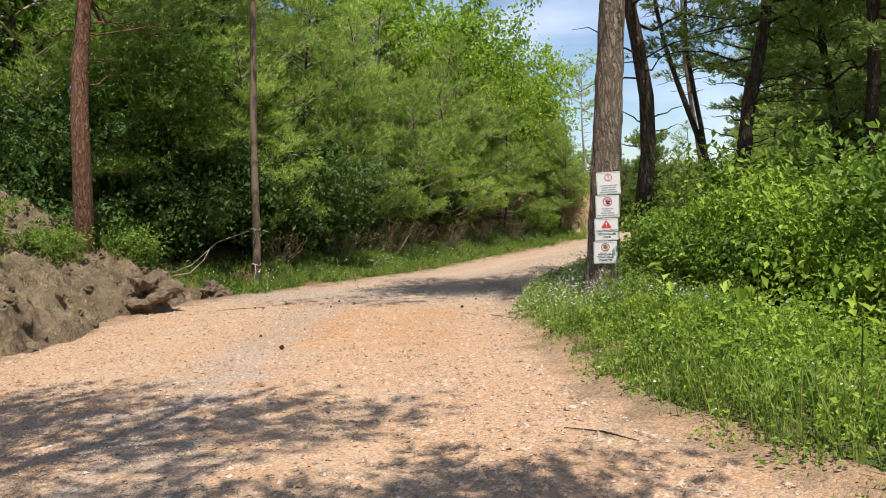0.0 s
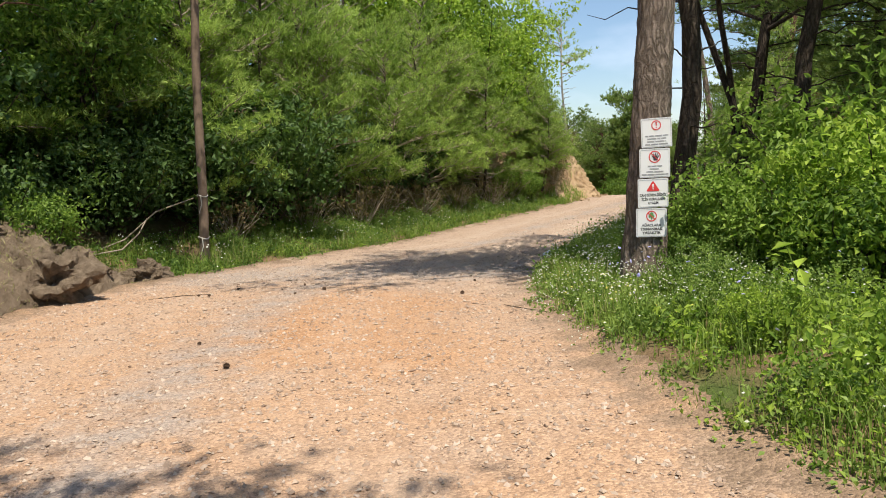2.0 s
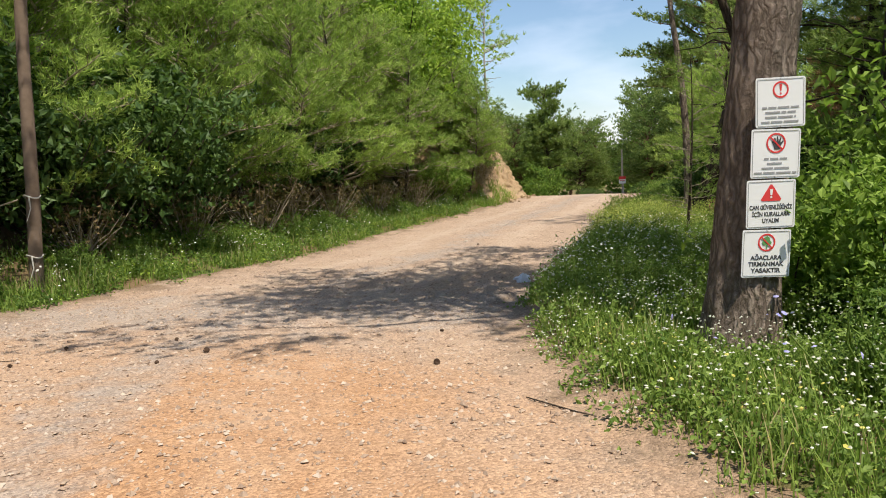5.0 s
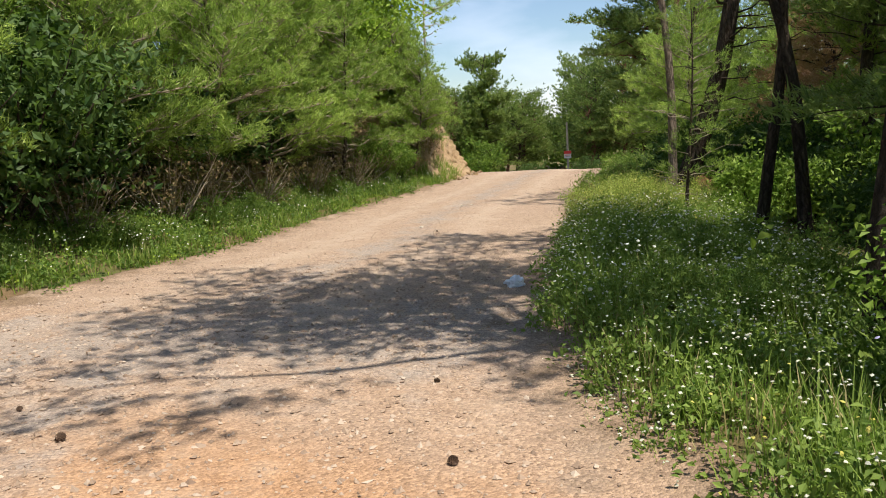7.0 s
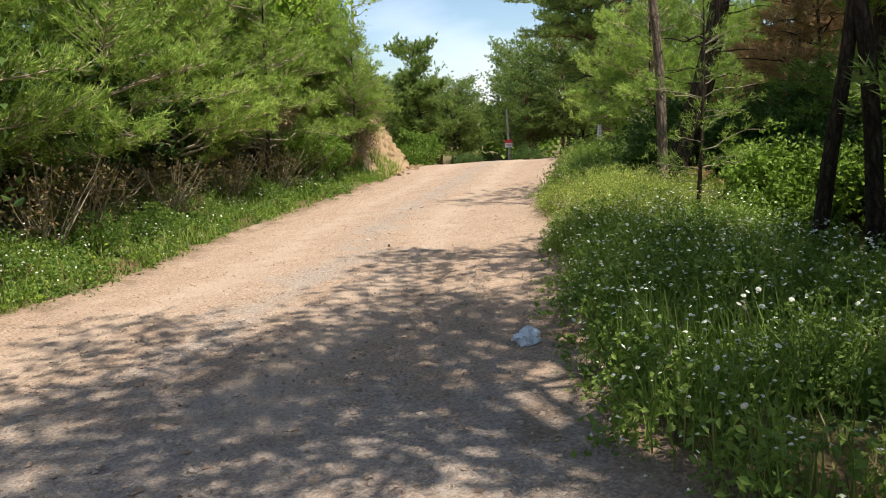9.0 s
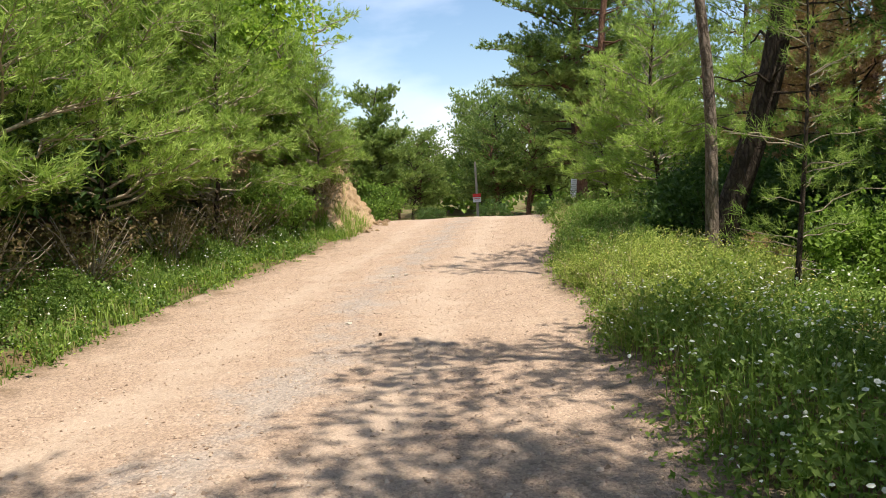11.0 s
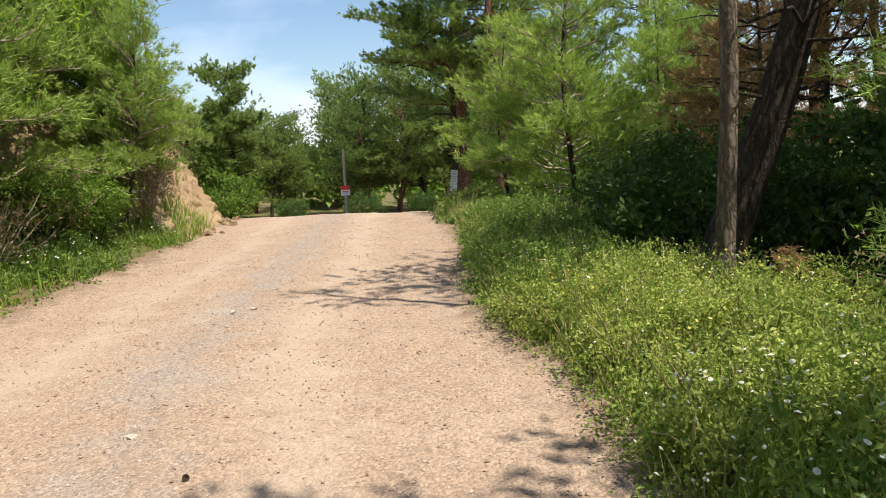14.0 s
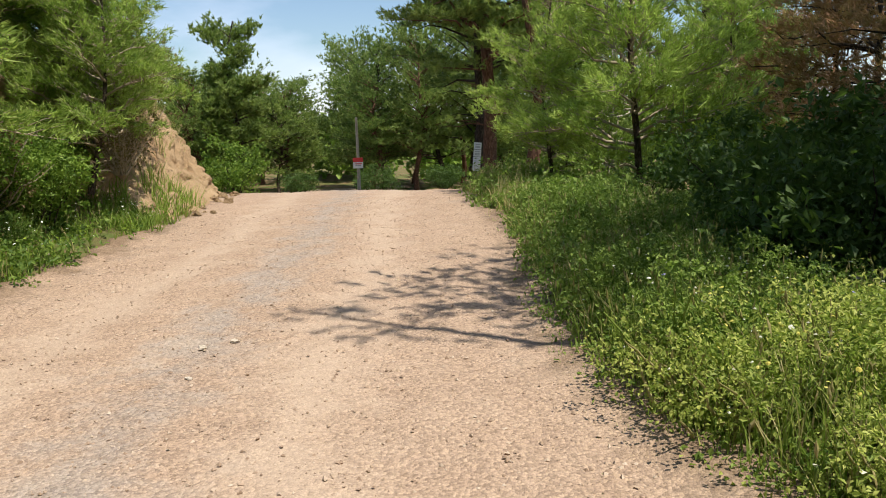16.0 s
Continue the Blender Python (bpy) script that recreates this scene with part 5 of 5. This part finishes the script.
def pine_cones():
    cone = new("pine_cone")
    core = Pile()
    core.add(*tube(np.array([[0, 0, -0.034], [0, 0, -0.015], [0, 0, 0.012], [0, 0, 0.036]]), [0.008, 0.016, 0.014, 0.003], 8))
    hang("core", core.mesh("core", CONE, True), cone)
    scales = Pile()
    for k in range(60):
        a, h = k * 2.4, -0.033 + 0.068 * k / 60
        r = 0.027 * math.sin(math.pi * (0.18 + 0.75 * k / 60)) + 0.006
        d, s = np.array([math.cos(a), math.sin(a), 0.35]), np.array([-math.sin(a), math.cos(a), 0])
        b = np.array([0, 0, h])
        scales.add([b, b + d * r + s * 0.009, b + d * (r + 0.004) + np.array([0, 0, 0.004]), b + d * r - s * 0.009], [[0, 1, 2, 3]])
    tagged(hang("scale_cover", scales.mesh("scale_cover", CONE), cone), kind="stuff")
    for i, (x, y) in enumerate(((0.24, 12.08), (-1.86, 8.67), (-1.54, 13.05), (-1.87, 13.7), (-3.05, 13.05), (-2.79, 13.64), (-3.25, 13.26), (-2.34, 9.73), (-1.88, 12.75), (0.51, 13.34), (2.68, 21.4))):
        k = 0.72 if i < 3 else 0.5
        z = float(road_surface(x, y)) + 0.026 * k
        tagged(copy_thing(cone, pose(x, y, z, 80 + 5 * (i % 3), 0, 70 * i) @ Matrix.Diagonal((k, k, k, 1))), "open brown pine cone lying on the gravel", "pine cone", "pine cones on the road")
    drop(cone)


def plastic_bag():
    bm = lump(4, 0.5, 3.3)
    for v in bm.verts:
        v.co += Vector((0.12, 0.12, 0.2)) * noise.noise(v.co * 4)
        v.co.z = max(v.co.z, -0.45)
    bag = part("plastic_bag", bm, PLASTIC, None)
    bag.matrix_world = pose(2.1, 16.2, float(road_surface(2.1, 16.2)) + 0.035, 0, 0, 20) @ Matrix.Diagonal((0.1, 0.075, 0.085, 1))
    tagged(bag, "crumpled pale plastic bag at the edge of the road", "plastic bag")


def road_stones():
    for k, (x, y, s) in enumerate(((0.87, 5.6, 0.04), (0.96, 5.66, 0.032), (4.25, 25.15, 0.05), (4.48, 25.2, 0.04), (2.61, 22.2, 0.045), (0.3, 5.9, 0.02), (-0.02, 13.9, 0.03), (1.15, 4.9, 0.02), (4.0, 24.6, 0.03), (-3.06, 12.2, 0.035))):
        ob = part("stone", lump(2, 0.7, k * 11.0), STONE_PALE, None)
        ob.matrix_world = pose(x, y, float(road_surface(x, y)) + s * 0.15, 0, 0, k * 40) @ Matrix.Diagonal((s * 0.8, s * 0.6, s * 0.5, 1))
        tagged(ob, "pale broken stone lying on the road", "stone", "loose stones")
    for pts in ([(0.72, 5.05), (0.95, 4.92), (1.12, 4.7)], [(0.62, 11.0), (0.8, 10.6), (1.0, 10.3)], [(-3.9, 13.2), (-3.5, 13.4), (-3.1, 13.35)]):
        p = np.array([(x, y, float(road_surface(x, y)) + 0.006) for x, y in pts])
        v, f = tube(p, [0.004, 0.006, 0.003], 5)
        tagged(new("dry_twig", raw("dry_twig", v, f, BARK_DARK, True)), "thin dry twig lying on the gravel", "twig", "twigs on the road")


pine_cones()
plastic_bag()
road_stones()

# ---- verges ----


def scatter(n, side, y0, y1, inner, outer, power=1.0):
    """Roots on a verge: beside the left (-1) or right (1) edge of the road."""
    y = rng.uniform(y0, y1, n)
    d = inner + (outer - inner) * rng.random(n) ** power
    x = (right_edge(y) + d) if side > 0 else (left_edge(y) - d)
    d = d + 0.12 * wave(x, y, 2.3)
    keep = (d > 0.02) & (rng.random(n) < 0.12 + smooth((grain(x, y, 1.3) * 0.6 + grain(x + 7, y, 3.1) * 0.4 - 0.22) / 0.3))
    x, y, d = x[keep], y[keep], d[keep]
    return np.stack([x, y, land_z(x, y) - 0.01], 1), d


def verge(side, name, label, spec, material):
    pile = Pile()
    for args in spec:
        pile.add(*args)
    tagged(new(name, pile.mesh(name, material)), label, "plants", kind="stuff")


def grow_verges():
    def b(side, y0, y1, d0, d1, density, height, width=0.005, lean=0.4, power=1.0):
        r, d = scatter(int(density * (y1 - y0) * (d1 - d0)), side, y0, y1, d0, d1, power)
        h = height * (0.35 + 0.65 * smooth(d / 0.7))[:, None] * (0.75 + 0.35 * wave(r[:, 0], r[:, 1], 1.9))[:, None]
        return blades(r, h, width, lean)

    def w(side, y0, y1, d0, d1, density, height, per, leaf, power=1.0):
        r, d = scatter(int(density * (y1 - y0) * (d1 - d0)), side, y0, y1, d0, d1, power)
        h = height * (0.35 + 0.65 * smooth(d / 0.7))[:, None] * (0.8 + 0.5 * wave(r[:, 0], r[:, 1], 1.6))[:, None]
        return weeds_tall(r, h, per, leaf)

    def weeds_tall(r, h, per, leaf):
        n = len(r)
        h = h * rng.uniform(0.5, 1.2, (n, 1))
        lean = rng.normal(size=(n, 3)) * np.array([0.25, 0.25, 0])
        t = rng.uniform(0.15, 1.0, (n, per))
        c = r[:, None] + t[..., None] * h[:, None] * (np.array([0, 0, 1.0]) + lean[:, None])
        c = c + rng.normal(size=c.shape) * np.array([0.055, 0.055, 0.02])
        return leaves(c.reshape(-1, 3), leaf, 0.9, 0.6)

    verge(1, "roadside_grass", "fresh green grass and stalks on the inner verge",
          [b(1, 2, 9, 0.0, 2.2, 750, 0.34, 0.004), b(1, 9, 14, 0.0, 2.2, 700, 0.34, 0.004), b(1, 14, 20, 0.0, 3.0, 420, 0.4, 0.0045), b(1, 20, 26, 0.0, 2.8, 520, 0.4, 0.0045, 0.4), b(1, 26, 34, 0.0, 3.0, 90, 0.4, 0.008)], GRASS)
    verge(1, "roadside_dry_grass", "tall yellowing seeded grass on the inner verge",
          [b(1, 19.5, 26, 0.3, 3.0, 300, 0.46, 0.004, 0.5), b(1, 3, 30, -0.35, 0.1, 160, 0.09, 0.0045, 0.8), b(-1, 16, 33, -0.3, 0.1, 160, 0.09, 0.0045, 0.8), b(1, 25, 35, 0.1, 3.2, 260, 0.42, 0.007, 0.4), b(1, 9, 14, 0.1, 1.6, 60, 0.3), b(-1, 9, 16.5, -0.5, 0.5, 120, 0.07, 0.005, 1.2), b(-1, 17, 32, 0.1, 1.6, 40, 0.4)], GRASS_DRY)
    verge(1, "roadside_weeds", "dense leafy green weeds on the inner verge",
          [w(1, 2, 8.5, 0.1, 2.4, 80, 0.3, 13, 0.04), w(1, 8.5, 14, 0.05, 2.6, 170, 0.32, 14, 0.045), w(1, 14, 20, 0.05, 3.4, 140, 0.4, 13, 0.05), w(1, 20, 26, 0.1, 3.2, 90, 0.4, 13, 0.038), w(1, 23.8, 28, 0.25, 3.4, 110, 0.6, 14, 0.05), w(1, 26, 34, 0.2, 3.5, 45, 0.5, 12, 0.08)], WEED)
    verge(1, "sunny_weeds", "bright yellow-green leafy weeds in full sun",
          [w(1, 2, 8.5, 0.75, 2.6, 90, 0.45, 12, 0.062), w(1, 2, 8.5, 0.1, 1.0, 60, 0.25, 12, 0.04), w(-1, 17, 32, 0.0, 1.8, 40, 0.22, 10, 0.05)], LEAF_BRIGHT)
    verge(1, "flowering_weeds", "pale yellow-green flowering weeds on the sunny verge", [w(1, 19.2, 23.2, 0.2, 3.2, 230, 0.44, 13, 0.032), b(1, 19.2, 23.5, 0.2, 3.0, 250, 0.45, 0.004)], WEED_PALE)
    verge(-1, "bank_grass", "bright green grass on the outer verge",
          [b(-1, 16, 22, 0.0, 2.4, 420, 0.3, 0.006), b(-1, 22, 33, 0.0, 2.0, 420, 0.34, 0.007), b(-1, 16.2, 18.5, -0.25, 0.3, 160, 0.14, 0.005)], GRASS)
    verge(-1, "bank_weeds", "low leafy green weeds on the outer verge",
          [w(-1, 16, 33, 0.1, 2.4, 90, 0.3, 12, 0.06), w(-1, 10, 16, 0.9, 2.6, 12, 0.16, 10, 0.06)], WEED)

    def heads(name, label, material, spec, size, round_heads=False):
        pile = Pile()
        for side, y0, y1, d0, d1, n, height in spec:
            r, d = scatter(n, side, y0, y1, d0, d1)
            h = height * rng.uniform(0.7, 1.15, (len(r), 1)) * (0.5 + 0.5 * smooth(d / 0.6))[:, None]
            c = r + np.array([0, 0, 1.0]) * h
            pile.add(*(stones_mesh(c, size * rng.uniform(0.7, 1.2, len(c))) if round_heads else umbels(c, size)))
        tagged(new(name, pile.mesh(name, material)), label, "flowers", kind="stuff")

    heads("white_umbel_flowers", "white lacy umbel flowers among the verge grass", PETAL,
          [(-1, 16.5, 24, 0.2, 2.2, 520, 0.42), (-1, 24, 32, 0.2, 1.8, 420, 0.42), (1, 13.6, 20, 0.15, 3.0, 1700, 0.46), (1, 20, 24, 0.2, 2.8, 40, 0.5)], 0.0135)
    heads("clover_flowers", "pale cream clover heads dotted over the verge", PETAL,
          [(1, 8.5, 14.5, 0.05, 2.3, 2200, 0.34), (1, 3, 8.5, 0.2, 2, 120, 0.4), (1, 19.5, 24, 0.2, 2.8, 300, 0.46)], 0.0095, True)
    heads("yellow_flowers", "small yellow flowers massed on the sunny verge", PETAL_YELLOW,
          [(1, 20.0, 22.6, 0.4, 2.8, 420, 0.5), (1, 17.5, 19.5, 1.0, 2.4, 260, 0.5), (1, 8, 12, 0.1, 1.0, 140, 0.25)], 0.011)
    heads("blue_chicory_flowers", "pale blue and violet flowers among the weeds", PETAL_BLUE,
          [(1, 6.5, 11.5, 0.5, 2.2, 60, 0.5), (1, 20, 23, 0.5, 2.0, 8, 0.5)], 0.016)

    # seed heads of the tall grass: slim upright spikes
    r, d = scatter(700, 1, 19.5, 27, 0.2, 2.4)
    spikes = Pile()
    c = r + np.array([0, 0, 1.0]) * rng.uniform(0.35, 0.56, (len(r), 1))
    n = len(c)
    lean = rng.normal(size=(n, 3)) * np.array([0.2, 0.2, 0]) + np.array([0, 0, 1.0])
    v, f = stones_mesh(np.zeros((n, 3)), np.full(n, 0.011))
    v = v.reshape(n, 6, 3)
    v = v * np.array([0.7, 0.7, 1]) + (v[..., 2:3] * 3.2) * lean[:, None] + c[:, None]
    spikes.add(v.reshape(-1, 3), f)
    tagged(new("grass_seed_heads", spikes.mesh("grass_seed_heads", GRASS_DRY)), "bristly seed heads standing above the verge grass", "grass", kind="stuff")


grow_verges()


def weed_clumps():
    """Knee-high mounds of weeds that stand out of the verge."""
    green = [shrub("weed_clump", 0.75, 0.42, 2400, 0.036, WEED, 26, WEED, 0.02, clumps=50), shrub("weed_clump", 0.6, 0.5, 2400, 0.034, WEED, 26, WEED, 0.02, clumps=50)]
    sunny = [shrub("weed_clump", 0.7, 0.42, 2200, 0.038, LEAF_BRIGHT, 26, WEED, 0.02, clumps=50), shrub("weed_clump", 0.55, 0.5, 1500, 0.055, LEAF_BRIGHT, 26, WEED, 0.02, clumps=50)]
    pale = [shrub("weed_clump", 0.65, 0.45, 2400, 0.034, WEED_PALE, 30, GRASS_DRY, 0.02, clumps=60), shrub("weed_clump", 0.5, 0.5, 2400, 0.032, WEED_PALE, 30, GRASS_DRY, 0.02, clumps=60)]
    dice = np.random.default_rng(21)
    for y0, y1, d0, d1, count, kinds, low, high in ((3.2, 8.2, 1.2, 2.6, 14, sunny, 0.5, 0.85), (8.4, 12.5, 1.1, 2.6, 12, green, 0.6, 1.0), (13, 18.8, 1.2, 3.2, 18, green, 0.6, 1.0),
                                                     (19.2, 22.6, 0.45, 2.8, 26, pale, 0.65, 1.05), (22.4, 28.0, 0.6, 2.6, 36, green, 0.55, 0.95), (28.0, 32, 0.9, 2.6, 12, green, 0.4, 0.6)):
        for i in range(count):
            y = y0 + (y1 - y0) * (i + dice.random()) / count
            x = float(right_edge(y)) + dice.uniform(d0, d1)
            if math.hypot(x - 2.24, y - 11.3) < 0.6:
                continue
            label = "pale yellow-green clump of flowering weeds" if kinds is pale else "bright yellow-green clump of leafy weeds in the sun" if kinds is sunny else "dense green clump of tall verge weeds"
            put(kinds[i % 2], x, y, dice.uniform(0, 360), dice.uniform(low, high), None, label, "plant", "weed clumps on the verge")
    for i in range(12):
        y = 17.5 + 14 * (i + dice.random()) / 12
        put(green[i % 2], float(left_edge(y)) - dice.uniform(0.9, 1.9), y, dice.uniform(0, 360), dice.uniform(0.6, 1.0), None, "leafy weed clump at the foot of the bank", "plant", "weed clumps on the bank")
    for ob in (*green, *sunny, *pale):
        drop(ob)


weed_clumps()


def bramble(x, y, h, label):
    """One tall broad-leaved shoot above the weeds."""
    shoot = new("bramble_shoot")
    p = np.array([[0, 0, -0.05], [0.03, 0, h * 0.4], [0.09, 0.02, h * 0.75], [0.17, 0.03, h]])
    v, f = tube(p, [0.007, 0.006, 0.005, 0.003], 5)
    hang("stem", raw("stem", v, f, WEED, True), shoot)
    for k in range(9):
        t = 0.35 + 0.65 * k / 8
        q = np.array([np.interp(t, [0, 0.4, 0.75, 1], p[:, i]) for i in range(3)])
        v, f = leaves((q + np.array([math.cos(k * 2.4), math.sin(k * 2.4), 0.15]) * 0.06)[None], 0.12, 1.5, 0.7)
        hang("leaf", raw("leaf", v, f, LEAF_BRIGHT), shoot)
    shoot.matrix_world = pose(x, y, float(land_z(x, y)), 0, 0, x * 90)
    return tagged(shoot, label, "plant", "bramble shoots")


for bx, by, bh in ((2.75, 6.9, 0.95), (2.3, 6.1, 0.7), (2.9, 5.6, 0.75), (2.6, 4.9, 0.65), (2.2, 7.6, 0.7), (3.1, 6.3, 0.8), (3.2, 14.0, 0.75), (2.6, 4.3, 0.6)):
    bramble(bx, by, bh, "tall broad-leaved bramble shoot above the verge weeds")


for pattern in (*YOUNG, *MATURE, *LOW, *FAR, *BRIGHT, *MID, *DARK, *DRY, *BROAD):
    drop(pattern)
